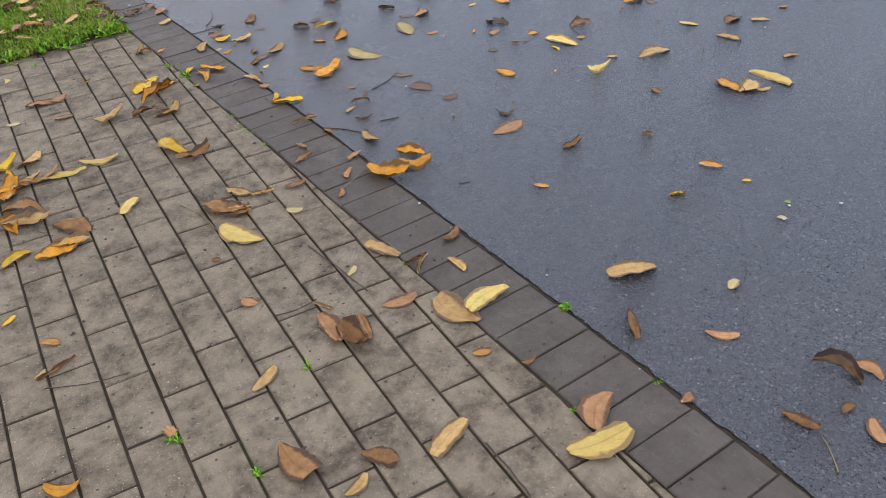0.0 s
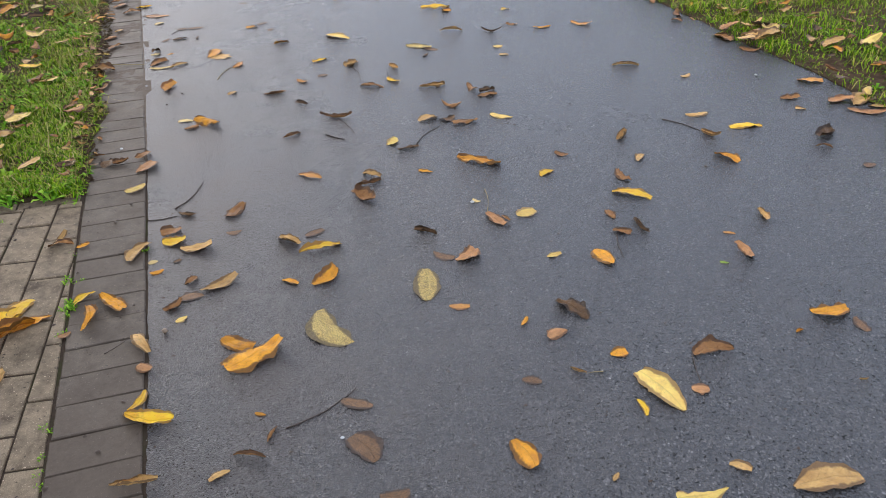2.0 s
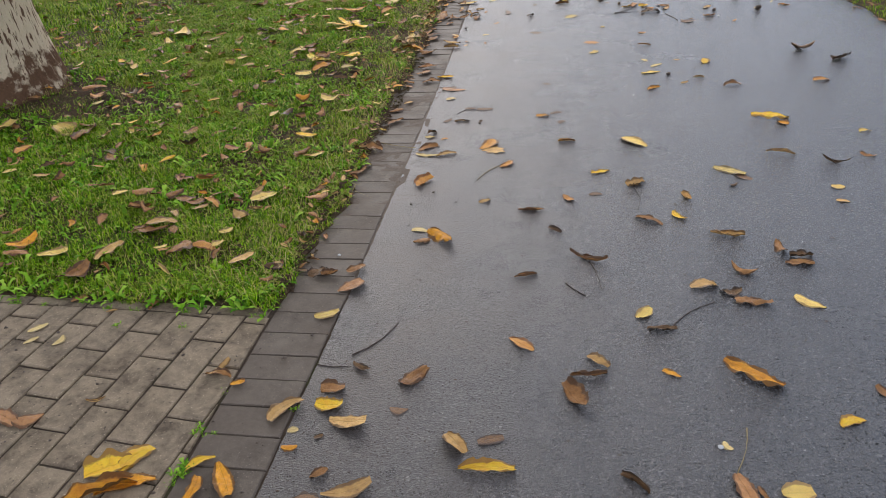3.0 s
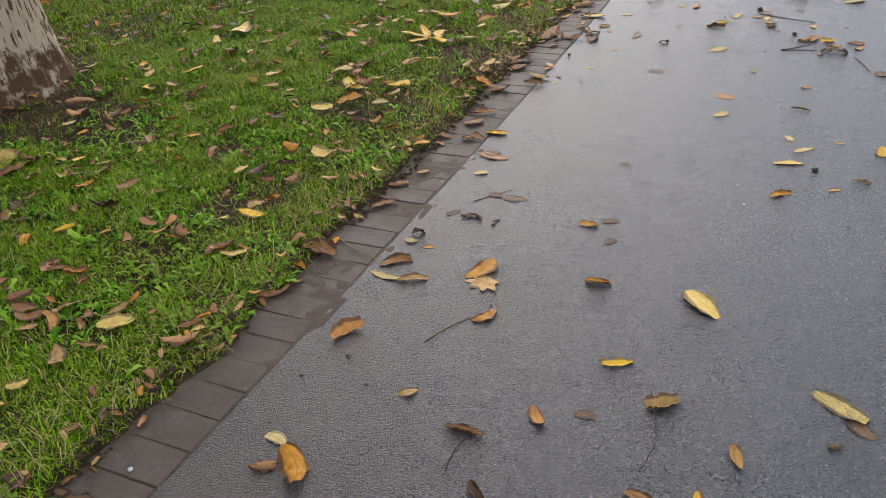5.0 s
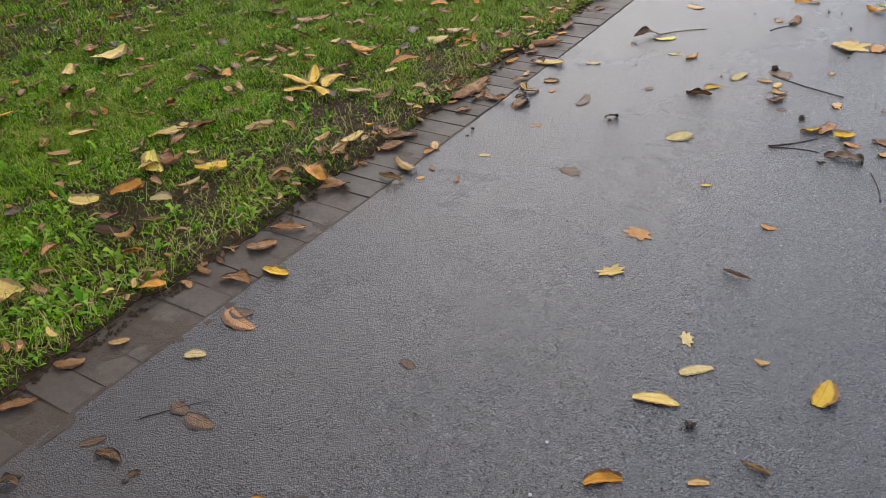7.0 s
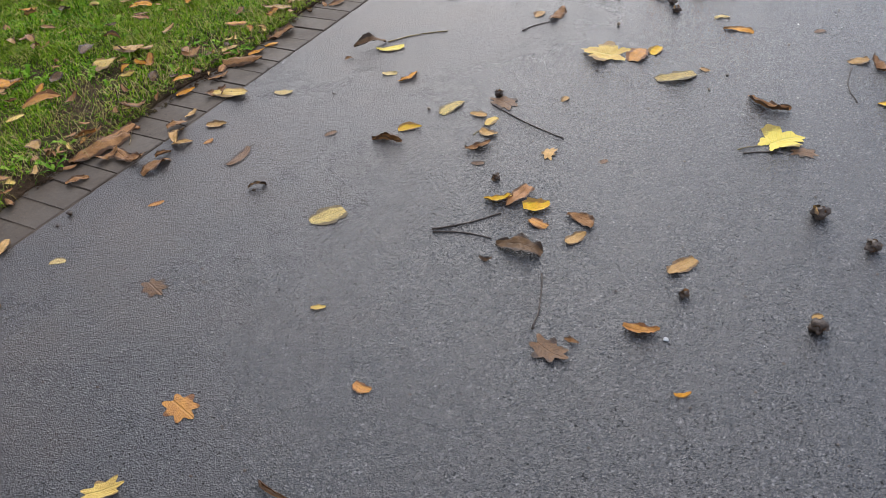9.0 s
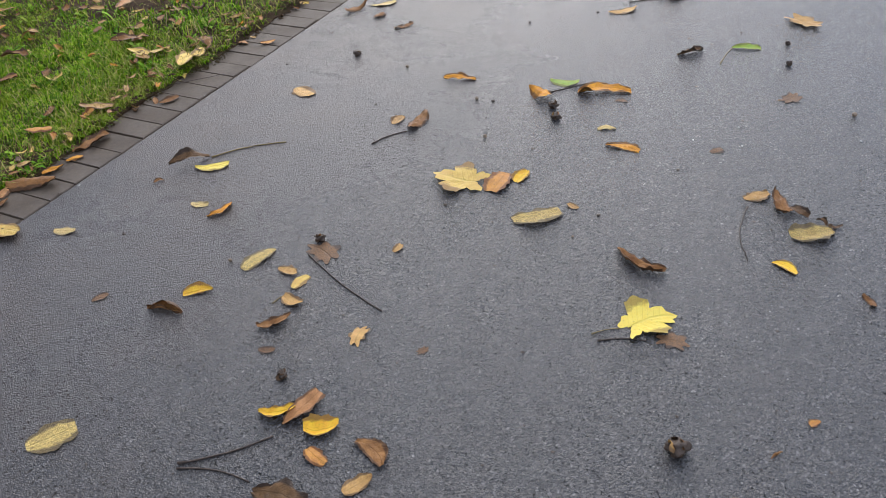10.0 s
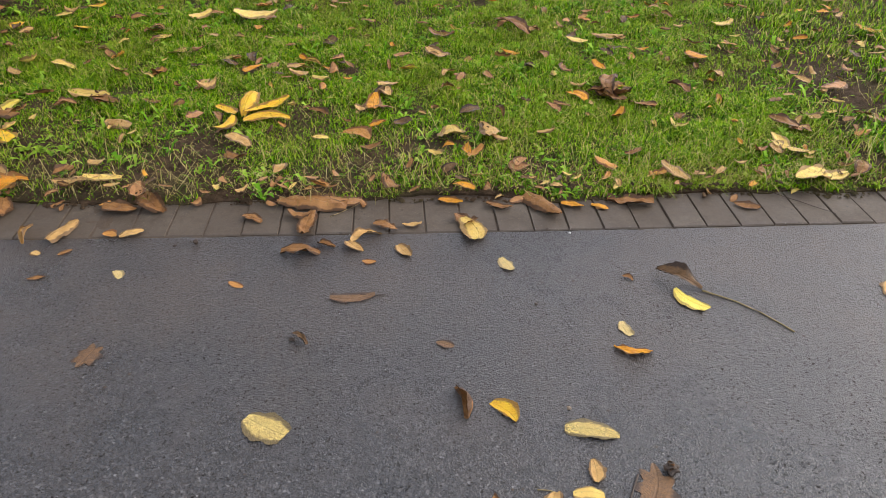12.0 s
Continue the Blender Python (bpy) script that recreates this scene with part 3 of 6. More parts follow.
def blade_mesh(length, width, shape, curl, rng, fine=True):
    """The skin of one leaf: bent along the midrib, cupped or rolled across, with a wavy rim."""
    bm = bmesh.new()
    uv = bm.loops.layers.uv.new("UVMap")
    seed = rng.uniform(0, 90)
    where = {}
    bend = curl * rng.uniform(-0.25, 0.42) * length
    cup = curl * rng.uniform(0.15, 1.3) * (1 if rng.random() < 0.75 else -1)
    twist = curl * rng.uniform(-0.7, 0.7)
    sway = rng.uniform(-0.16, 0.16) * length
    ruffle = (0.012 + 0.14 * curl) * length
    lop = rng.uniform(-0.32, 0.32)

    def shaped(u, w, half):
        """u along 0..1, w across -1..1 of the half width."""
        x = (u - 0.5) * length
        across = w * half
        if shape == "rolled":
            turn = 2.1 + 0.9 * math.sin(seed)
            r = max(half, 0.002) / turn
            a = w * turn
            y, z = r * math.sin(a), r * (1 - math.cos(a)) * 0.95
            y += 0.10 * length * (u - 0.5) ** 2
        else:
            y = across * (1 - 0.25 * abs(cup) * abs(w))
            z = cup * 0.75 * abs(across) * (0.5 + 0.5 * abs(w)) + across * twist * (u - 0.5) * 1.6
        y += sway * 4 * (u - 0.5) ** 2
        z += bend * 4 * (u - 0.5) ** 2 * (0.6 if u < 0.5 else 1.0)
        z += ruffle * noise.noise((u * 4 + seed, w * 1.6, seed)) * (0.3 + 0.7 * abs(w)) + 0.4 * ruffle * noise.noise((u * 9 + seed, w * 3.5, seed + 7))
        x += 0.3 * ruffle * noise.noise((u * 3, w * 2, seed + 20))
        return Vector((x, y, z))

    if shape in ("oval", "rolled"):
        nu, nv = (18, 8) if fine else (10, 4)
        tip = rng.uniform(0.72, 1.15)
        blunt_a, blunt_b = rng.uniform(0.02, 0.10), rng.uniform(0.84, 0.99)
        grid = []
        for i in range(nu + 1):
            u = i / nu
            half = width * length * 0.5 * half_width(blunt_a + (blunt_b - blunt_a) * u, tip)
            row = []
            for j in range(nv + 1):
                w = -1 + 2 * j / nv
                rag = 1 + lop * w + ((0.30 * noise.noise((u * 4.5 + seed, w * 3, 3)) + (0.08 + 0.2 * curl) * noise.noise((u * 15 + seed, w * 5, 8))) if abs(w) == 1 else 0)
                v = bm.verts.new(shaped(u, w * rag, half))
                where[v] = (u, 0.5 + w * 0.5)
                row.append(v)
            grid.append(row)
        for a, b in zip(grid, grid[1:]):
            for j in range(nv):
                bm.faces.new((a[j], b[j], b[j + 1], a[j + 1]))
    else:
        count = 60
        lobes = 5 if shape == "maple" else 7
        rings = []
        centre_u = 0.36 if shape == "maple" else 0.5
        for s in (0.0, 0.35, 0.7, 1.0):
            row = []
            for k in range(count):
                a = 2 * math.pi * k / count
                if shape == "maple":
                    deep = 0.70 + 0.30 * abs(math.cos(a * 2.5)) ** 0.9
                    deep += 0.07 * math.cos(a * 15)
                    if abs(abs(a - math.pi)) < 0.35:
                        deep *= 0.62
                    far = (0.62 if math.cos(a) > 0 else 0.42) * deep
                    u, w = centre_u + far * s * math.cos(a), far * s * math.sin(a) / 0.5 * 0.92
                else:
                    deep = 0.82 + 0.18 * math.cos(a * lobes) + 0.05 * math.cos(a * 3 + seed)
                    u, w = centre_u + 0.5 * s * deep * math.cos(a), s * deep * math.sin(a)
                p = shaped(u, w, width * length * 0.5)
                row.append((p, (u, 0.5 + 0.5 * w)))
                if s == 0.0:
                    break
            rings.append(row)
        made = []
        for row in rings:
            r = []
            for p, t in row:
                v = bm.verts.new(p)
                where[v] = t
                r.append(v)
            made.append(r)
        for k in range(count):
            bm.faces.new((made[0][0], made[1][k], made[1][(k + 1) % count]))
            for a, b in zip(made[1:], made[2:]):
                bm.faces.new((a[k], b[k], b[(k + 1) % count], a[(k + 1) % count]))
    for f in bm.faces:
        f.smooth = True
        for l in f.loops:
            l[uv].uv = where[l.vert]
    low = sorted(v.co.z for v in bm.verts)[max(0, len(bm.verts) // 40)]
    for v in bm.verts:
        v.co.z = max(0.0006, v.co.z - low + 0.0006)
    bm.normal_update()
    return bm


def leaf(x, y, turn, length, width, colour, shape="oval", curl=0.3, stalk=None):
    COUNT[0] += 1
    rng = random.Random(1000 + COUNT[0])
    z, words = surface(x, y)
    bm = blade_mesh(length, width, shape, curl * (0.85 if curl < 0.45 else 1.1), rng)
    if colour in ("stain", "lace") and shape == "oval":
        name = "sodden_leaf"
    elif shape == "oval":
        name = "leaf_fragment" if length < 0.04 else ("grass_leaf" if "grass" in words else "fallen_leaf")
    else:
        name = {"maple": "maple_leaf", "oak": "oak_leaf", "rolled": "rolled_leaf"}[shape]
    state = "flat " if curl < 0.12 else ("curled " if curl > 0.55 and shape == "oval" else "")
    ob = part(name, bm, LEAF[colour])
    tilt = 5 if "grass" in words else 0.0
    ob.matrix_basis = pose(x, y, z, rng.uniform(-2, 2) * tilt, rng.uniform(-2, 2) * tilt, turn)
    tagged(ob, f"{COLOUR_WORDS[colour]} {state}{SHAPE_WORDS[shape]}fallen leaf {words}", "leaf", "fallen leaves")
    if stalk:
        m = ob.matrix_basis.inverted()
        end = m @ Vector((stalk[0], stalk[1], z + 0.003))
        start = Vector((-length / 2 if end.x < 0 else length / 2, 0, 0.004))
        side = Vector((0, 0.06 * (end - start).length, 0))
        bm = bmesh.new()
        pts = [start + (end - start) * f + side * math.sin(f * math.pi) for f in (0, 0.25, 0.5, 0.75, 1.0)]
        for p in pts:
            p.z = max(p.z * 0.5, 0.0015)
        tube(bm, pts, [0.0013, 0.0011, 0.0011, 0.0012, 0.0020])
        part("stalk", bm, M_STALK, ob, "thin pale leaf stalk")
    return ob


def twig(xa, ya, xb, yb, radius, what):
    COUNT[0] += 1
    rng = random.Random(3000 + COUNT[0])
    z, words = surface((xa + xb) / 2, (ya + yb) / 2)
    a, b = Vector((xa, ya, z)), Vector((xb, yb, z))
    mid = (a + b) / 2
    way = b - a
    across = Vector((-way.y, way.x, 0)) * rng.uniform(-0.09, 0.09)
    bm = bmesh.new()
    pts, radii = [], []
    for i in range(9):
        f = i / 8
        p = a + way * f + across * math.sin(f * math.pi) - mid
        p += Vector((noise.noise((f * 5, COUNT[0], 0)), noise.noise((f * 5, COUNT[0], 5)), 0)) * 0.02 * way.length
        r = radius * (1.1 - 0.35 * f) * (1.35 if i in (0, 8) else 1.0)
        pts.append(Vector((p.x, p.y, r)))
        radii.append(r)
    tube(bm, pts, radii, 6)
    name = "leaf_stalk" if what == "stalk" else "twig"
    ob = part(name, bm, M_STALK if what == "stalk" else M_TWIG)
    ob.location = mid
    kind = "pale bare leaf stalk" if what == "stalk" else "thin dark damp twig"
    return tagged(ob, f"{kind} {words}", "twig", "twigs")


def lump(name, radius, squash, rough, material, seed):
    bm = bmesh.new()
    bmesh.ops.create_icosphere(bm, subdivisions=3 if rough > 0.2 else 2, radius=1.0)
    for v in bm.verts:
        n = v.co.normalized()
        v.co = n * radius * (1 + rough * noise.noise(n * 1.7 + Vector((seed, 0, 0))) + 0.35 * rough * noise.noise(n * 5 + Vector((0, seed, 0))))
        v.co.z *= squash
    low = min(v.co.z for v in bm.verts)
    for v in bm.verts:
        v.co.z -= low
    for f in bm.faces:
        f.smooth = True
    return part(name, bm, material)


def pebble(x, y, radius, tone):
    COUNT[0] += 1
    z, words = surface(x, y)
    mat = {"white": M_STONE, "dark": M_HUSK, "tan": M_NUT}[tone]
    size = max(0.0025, min(radius, 0.013)) * (0.55 if tone == "tan" and radius > 0.008 else 0.5)
    size = max(size, 0.003)
    ob = lump("pebble" if tone == "white" else ("crumb" if tone == "dark" else "nut"), size, 0.45 if tone != "tan" else 0.9, 0.35, mat, COUNT[0] * 1.3)
    ob.location = (x, y, z - 0.0005)
    label = {"white": "small whitish stone", "dark": "small black crumb of husk", "tan": "small round tan nut"}[tone]
    return tagged(ob, f"{label} {words}", {"white": "stone", "dark": "husk crumb", "tan": "nut"}[tone], "bits on the path")


def husk(x, y, radius, tone):
    """A rotting nut husk: a lumpy core with torn pieces of shell standing round it."""
    COUNT[0] += 1
    z, words = surface(x, y)
    r = max(0.005, radius * 0.8)
    big = r > 0.010
    shell = lump("nut_husk", r * (0.82 if big else 1.0), 0.62 if big else 0.8, 0.8, M_HUSK, COUNT[0] * 2.1)
    shell.matrix_basis = pose(x, y, z - 0.001, 0, 0, COUNT[0] * 47 % 360)
    if big:
        rng = random.Random(COUNT[0])
        for k in range(4):
            a = k * 1.57 + rng.uniform(-0.5, 0.5)
            bm = blade_mesh(r * rng.uniform(1.1, 1.7), rng.uniform(0.7, 0.95), "oval", 0.8, rng)
            colour = ("tan", "brown", "orange", "dark")[k] if tone == "tan" else ("dark", "brown", "dark", "dark")[k]
            flap = part("shell_piece", bm, LEAF[colour], shell, "torn piece of husk")
            flap.matrix_basis = pose(r * 0.55 * math.cos(a), r * 0.55 * math.sin(a), r * 0.45, 0, -rng.uniform(45, 85), math.degrees(a))
    words2 = "tan and black" if tone == "tan" else "blackened"
    return tagged(shell, f"{words2} rotting nut husk {words}", "nut husk", "nut husks")


M_NUT = plain_material("nut_shell", (0.20, 0.135, 0.085), (0.36, 0.26, 0.17), 60, 0.5)

# along the walk
leaf(-0.539, 1.474, -66, 0.161, 0.53, "pale", "oval", .2, stalk=(-0.607, 1.758))
leaf(-0.980, 1.750, 7, 0.135, 0.62, "amber", "oval", .5)
leaf(-1.099, 1.799, 21, 0.088, 0.60, "yellow", "oval", .4)
leaf(-1.018, 1.970, -20, 0.142, 0.52, "tan", "oval", .5)
leaf(-1.028, 2.236, 54, 0.122, 0.52, "amber", "oval", .5)
leaf(-0.901, 1.854, -60, 0.129, 0.64, "brown", "oval", .6)
leaf(-0.735, 2.216, -23, 0.133, 0.39, "pale", "oval", .3)
leaf(-0.854, 2.199, -13, 0.145, 0.32, "pale", "oval", .4)
leaf(-0.926, 2.374, 36, 0.112, 0.46, "tan", "oval", .6)
leaf(-0.976, 2.226, 28, 0.115, 0.48, "tan", "oval", .6)
leaf(-0.740, 1.861, 47, 0.098, 0.51, "pale", "oval", .3)
leaf(-0.506, 2.144, -77, 0.151, 0.48, "yellow", "oval", .5)
leaf(-0.456, 2.029, -1, 0.123, 0.51, "brown", "oval", .7)
leaf(-0.510, 1.635, -54, 0.172, 0.46, "brown", "oval", .7)
leaf(-0.493, 1.607, -17, 0.113, 0.39, "tan", "oval", .7)
leaf(-0.433, 1.704, -59, 0.100, 0.52, "tan", "oval", .6)
leaf(-0.374, 1.648, -21, 0.072, 0.33, "tan", "rolled", .6)
leaf(-0.630, 1.403, -39, 0.028, 0.79, "brown", "oval", .4)
leaf(-0.637, 1.172, -65, 0.050, 0.88, "pink", "oval", .4)
leaf(-0.718, 0.884, 29, 0.088, 0.47, "tan", "oval", .3)
leaf(-0.475, 0.480, 20, 0.121, 0.43, "tan", "oval", .3)
leaf(-0.776, 0.615, -80, 0.112, 0.70, "brown", "oval", .4)
leaf(-0.694, 0.484, 20, 0.065, 0.53, "tan", "oval", .4)
leaf(-0.617, 0.520, -53, 0.084, 0.65, "brown", "oval", .7)
leaf(-1.103, 1.347, -38, 0.052, 0.59, "orange", "oval", .3)
leaf(-1.112, 1.232, 15, 0.103, 0.35, "brown", "rolled", .5)
leaf(-1.150, 1.238, 34, 0.034, 0.54, "cream", "oval", .3)
leaf(-0.956, 0.867, -71, 0.043, 0.81, "pink", "oak", .4)
leaf(-0.317, 0.917, -10, 0.096, 0.51, "pink", "oval", .3)
leaf(-0.239, 0.802, -78, 0.150, 0.62, "tan", "oval", .25)
leaf(-0.140, 0.798, 7, 0.135, 0.55, "pale", "oval", .3)
leaf(-0.230, 0.270, -11, 0.150, 0.56, "pale", "oval", .3)
leaf(-0.177, 0.344, 31, 0.115, 0.62, "pink", "oval", .3)
leaf(-0.514, 0.936, -94, 0.126, 0.40, "pink", "oval", .6)
leaf(-0.481, 0.876, -82, 0.103, 0.68, "brown", "oval", .7)
leaf(-0.439, 0.885, -105, 0.107, 0.31, "pink", "oval", .5, stalk=(-0.447, 0.889))
leaf(-0.484, 1.031, -65, 0.065, 0.38, "tan", "rolled", .4)
leaf(-0.229, 1.150, -69, 0.119, 0.44, "tan", "oval", .4)
leaf(-0.347, 1.113, 36, 0.044, 0.49, "cream", "oval", .3)
leaf(-0.189, 1.046, 2, 0.077, 0.37, "brown", "rolled", .6)
leaf(-0.190, 1.022, 41, 0.091, 0.36, "tan", "rolled", .6)
leaf(-0.040, 1.071, 23, 0.078, 0.53, "brown", "oval", .5)
leaf(-0.107, 0.958, -88, 0.076, 0.40, "tan", "oval", .4)
leaf(-0.265, 0.636, -24, 0.045, 0.65, "orange", "oval", .4)
leaf(-0.202, 0.538, -9, 0.038, 0.63, "brown", "oval", .7)
leaf(-0.342, 1.493, -40, 0.053, 0.66, "cream", "oval", .2)
leaf(-0.415, 2.713, 31, 0.110, 0.71, "yellow", "oval", .5)
leaf(-0.400, 2.623, 40, 0.190, 0.39, "amber", "oval", .6)
leaf(-0.610, 2.509, 21, 0.129, 0.49, "tan", "oval", .6)
leaf(-0.407, 2.425, 28, 0.125, 0.47, "tan", "oval", .6)
leaf(-0.465, 2.468, -15, 0.138, 0.39, "brown", "oval", .6)
leaf(-0.744, 2.662, -15, 0.071, 0.52, "pink", "oval", .4)
leaf(-0.791, 2.851, -22, 0.107, 0.46, "pink", "oval", .4)
leaf(-0.917, 2.729, -20, 0.051, 0.65, "cream", "oval", .2)
leaf(-1.169, 1.502, 36, 0.046, 0.44, "yellow", "oval", .4)
leaf(-1.191, 0.838, -26, 0.079, 0.65, "amber", "oval", .5)
twig(-0.424, 0.415, -0.435, 0.255, 0.0020, "twig")
twig(-0.392, 1.300, -0.362, 1.015, 0.0016, "twig")
twig(-0.605, 1.078, -0.486, 1.069, 0.0015, "twig")
twig(-1.152, 1.183, -0.972, 1.108, 0.0012, "twig")
leaf(0.245, 0.651, -24, 0.135, 0.55, "tan", "oval", .35)
leaf(0.090, 0.492, -124, 0.110, 0.35, "brown", "rolled", .5)
leaf(0.225, 0.332, -49, 0.080, 0.46, "pink", "oval", .1)
leaf(0.340, 0.102, -74, 0.110, 0.38, "dark", "oval", .7)
leaf(0.391, 0.058, -81, 0.071, 0.61, "pink", "oval", .4)
leaf(0.139, 0.057, -75, 0.078, 0.37, "brown", "oval", .6, stalk=(0.088, -0.068))
leaf(0.242, -0.057, -127, 0.068, 0.55, "pink", "oval", .3)
leaf(0.007, 0.246, 15, 0.041, 0.70, "pink", "oval", .3)
leaf(0.249, 0.021, -1, 0.039, 0.69, "brown", "oval", .4)
leaf(0.400, 0.446, 19, 0.050, 0.58, "cream", "oval", .3)
twig(0.381, 0.418, 0.504, 0.486, 0.0010, "twig")
leaf(0.619, 0.826, -29, 0.049, 0.53, "yellow", "rolled", .4)
leaf(0.814, 0.866, -55, 0.071, 0.55, "orange", "oval", .4)
leaf(0.835, 0.745, -33, 0.030, 0.66, "yellow", "oval", .3)
pebble(0.815, 0.576, 0.0090, "white")
pebble(0.937, 0.490, 0.0111, "white")
pebble(0.745, 0.543, 0.0105, "white")
pebble(0.581, 0.512, 0.0067, "dark")
pebble(0.332, 0.472, 0.0077, "dark")
pebble(0.052, 0.770, 0.0061, "white")
pebble(0.303, 1.745, 0.0083, "dark")
pebble(-0.022, 1.276, 0.0087, "white")
# along the walk
leaf(0.131, 1.564, -59, 0.105, 0.57, "amber", "oval", .6)
leaf(0.100, 1.484, -30, 0.105, 0.66, "amber", "oval", .7)
leaf(-0.014, 1.495, -58, 0.146, 0.63, "amber", "oval", .6, stalk=(-0.164, 1.503))
leaf(-0.174, 1.482, 55, 0.050, 0.45, "pink", "oval", .3)
leaf(-0.104, 1.579, 46, 0.062, 0.44, "pink", "oval", .3)
leaf(-0.032, 1.666, 20, 0.069, 0.41, "pink", "oval", .4)
leaf(-0.136, 1.841, -73, 0.054, 0.46, "pink", "oval", .5, stalk=(-0.172, 1.747))
leaf(-0.176, 1.767, 22, 0.076, 0.35, "brown", "oval", .5)
leaf(-0.269, 1.629, -10, 0.073, 0.45, "brown", "oval", .3)
leaf(0.495, 1.480, 5, 0.135, 0.55, "pink", "oval", .1)
leaf(0.582, 1.250, 8, 0.096, 0.42, "brown", "rolled", .5)
leaf(0.335, 1.123, -57, 0.050, 0.57, "orange", "oval", .3)
twig(0.142, 1.298, 0.178, 1.284, 0.0010, "twig")
pebble(0.349, 1.177, 0.0066, "dark")
leaf(0.820, 1.137, -52, 0.037, 0.78, "brown", "oval", .5)
leaf(0.829, 0.592, -47, 0.019, 0.95, "green", "oval", .1)
leaf(0.752, 0.553, -60, 0.028, 0.76, "cream", "oval", .1)
pebble(0.395, 1.682, 0.0172, "tan")
leaf(0.551, 1.575, -53, 0.069, 0.46, "dark", "oval", .6)
leaf(0.201, 2.019, -20, 0.072, 0.39, "brown", "rolled", .5)
leaf(0.134, 1.982, 18, 0.048, 0.48, "tan", "oval", .4)
twig(0.286, 2.078, 0.461, 2.162, 0.0012, "twig")
leaf(0.449, 1.970, -65, 0.096, 0.76, "stain", "oval", .05)
leaf(0.479, 1.818, -6, 0.062, 0.64, "stain", "oval", .05)
leaf(0.137, 1.884, -26, 0.061, 0.33, "brown", "rolled", .5)
twig(0.177, 1.831, 0.241, 1.811, 0.0012, "twig")
twig(-0.017, 1.922, 0.084, 1.784, 0.0014, "twig")
leaf(0.081, 1.744, -87, 0.093, 0.46, "tan", "oval", .6)
leaf(-0.009, 1.883, -82, 0.052, 0.64, "brown", "oval", .5)
leaf(-0.040, 2.005, -6, 0.098, 0.38, "tan", "rolled", .5)
leaf(-0.034, 2.266, 61, 0.074, 0.36, "yellow", "oval", .3)
leaf(-0.027, 2.386, -36, 0.042, 0.92, "pink", "oval", .3)
leaf(-0.038, 2.487, -68, 0.087, 0.43, "tan", "oval", .5)
twig(-0.127, 2.473, -0.044, 2.547, 0.0012, "twig")
leaf(1.336, 1.599, -5, 0.151, 0.48, "tan", "oval", .3)
leaf(1.191, 1.684, -41, 0.046, 0.66, "tan", "oval", .3)
leaf(1.062, 1.626, -6, 0.106, 0.45, "pale", "oval", .6)
leaf(1.087, 1.350, -101, 0.049, 0.65, "brown", "oval", .5)
leaf(1.324, 1.206, -98, 0.119, 0.58, "amber", "oval", .35)
leaf(1.361, 1.143, 14, 0.109, 0.78, "tan", "oval", .4)
leaf(1.383, 1.099, -26, 0.051, 0.66, "tan", "oval", .4)
leaf(1.506, 1.150, -81, 0.172, 0.41, "pale", "oval", .3)
leaf(1.679, 1.716, -67, 0.084, 0.45, "pale", "oval", .2)
leaf(1.841, 1.627, 6, 0.085, 0.73, "brown", "oval", .6)
leaf(1.934, 1.539, -46, 0.078, 0.53, "tan", "oval", .4)
leaf(1.681, 1.498, -76, 0.110, 0.45, "tan", "oval", .4)
leaf(1.712, 1.231, -20, 0.061, 0.65, "pink", "oval", .3)
leaf(2.133, 1.570, -38, 0.042, 0.79, "pink", "oval", .3)
twig(1.431, 1.426, 1.524, 1.498, 0.0012, "twig")
pebble(1.874, 1.472, 0.0103, "white")
# along the walk
leaf(-0.021, 2.197, -24, 0.120, 0.46, "yellow", "oval", .5)
pebble(0.020, 2.525, 0.0158, "tan")
leaf(-0.235, 2.591, 23, 0.033, 0.75, "pink", "oval", .2)
leaf(-0.206, 2.755, 44, 0.076, 0.45, "yellow", "oval", .4)
leaf(-0.175, 2.651, 88, 0.117, 0.35, "amber", "oval", .5)
leaf(-0.119, 2.704, -55, 0.121, 0.41, "amber", "oval", .5)
leaf(0.061, 2.572, 30, 0.034, 0.73, "pale", "oval", .3)
leaf(0.046, 2.636, 45, 0.064, 0.48, "brown", "oval", .5)
leaf(0.093, 2.752, 47, 0.048, 0.68, "brown", "oval", .4)
leaf(0.088, 2.673, 5, 0.069, 0.65, "stain", "oval", .1)
leaf(0.171, 2.707, 27, 0.116, 0.43, "tan", "oval", .3)
leaf(-0.072, 2.963, 56, 0.107, 0.47, "tan", "oval", .4)
leaf(-0.019, 2.890, 17, 0.027, 0.95, "cream", "oval", .1)
leaf(-0.006, 2.828, 9, 0.040, 0.58, "amber", "oval", .4)
leaf(0.053, 2.873, 33, 0.024, 0.73, "dark", "oval", .4)
leaf(0.044, 2.990, 1, 0.071, 0.78, "yellow", "oval", .5)
leaf(0.110, 2.934, 2, 0.093, 0.65, "tan", "oval", .5)
leaf(0.035, 3.053, 7, 0.064, 0.78, "brown", "oval", .5)
twig(0.046, 3.205, 0.139, 3.378, 0.0015, "twig")
leaf(0.082, 3.151, -31, 0.063, 0.46, "dark", "oval", .5)
twig(-0.039, 3.155, 0.050, 3.157, 0.0012, "twig")
leaf(0.242, 3.123, 54, 0.091, 0.61, "brown", "oval", .6)
leaf(0.226, 2.990, -1, 0.049, 0.65, "stain", "oval", .05)
leaf(-0.082, 3.392, 34, 0.078, 0.52, "pale", "oval", .3)
leaf(-0.058, 3.562, 54, 0.096, 0.70, "pink", "oval", .3)
leaf(-0.063, 3.668, 51, 0.072, 0.53, "brown", "oval", .4)
pebble(-0.152, 3.754, 0.0117, "white")
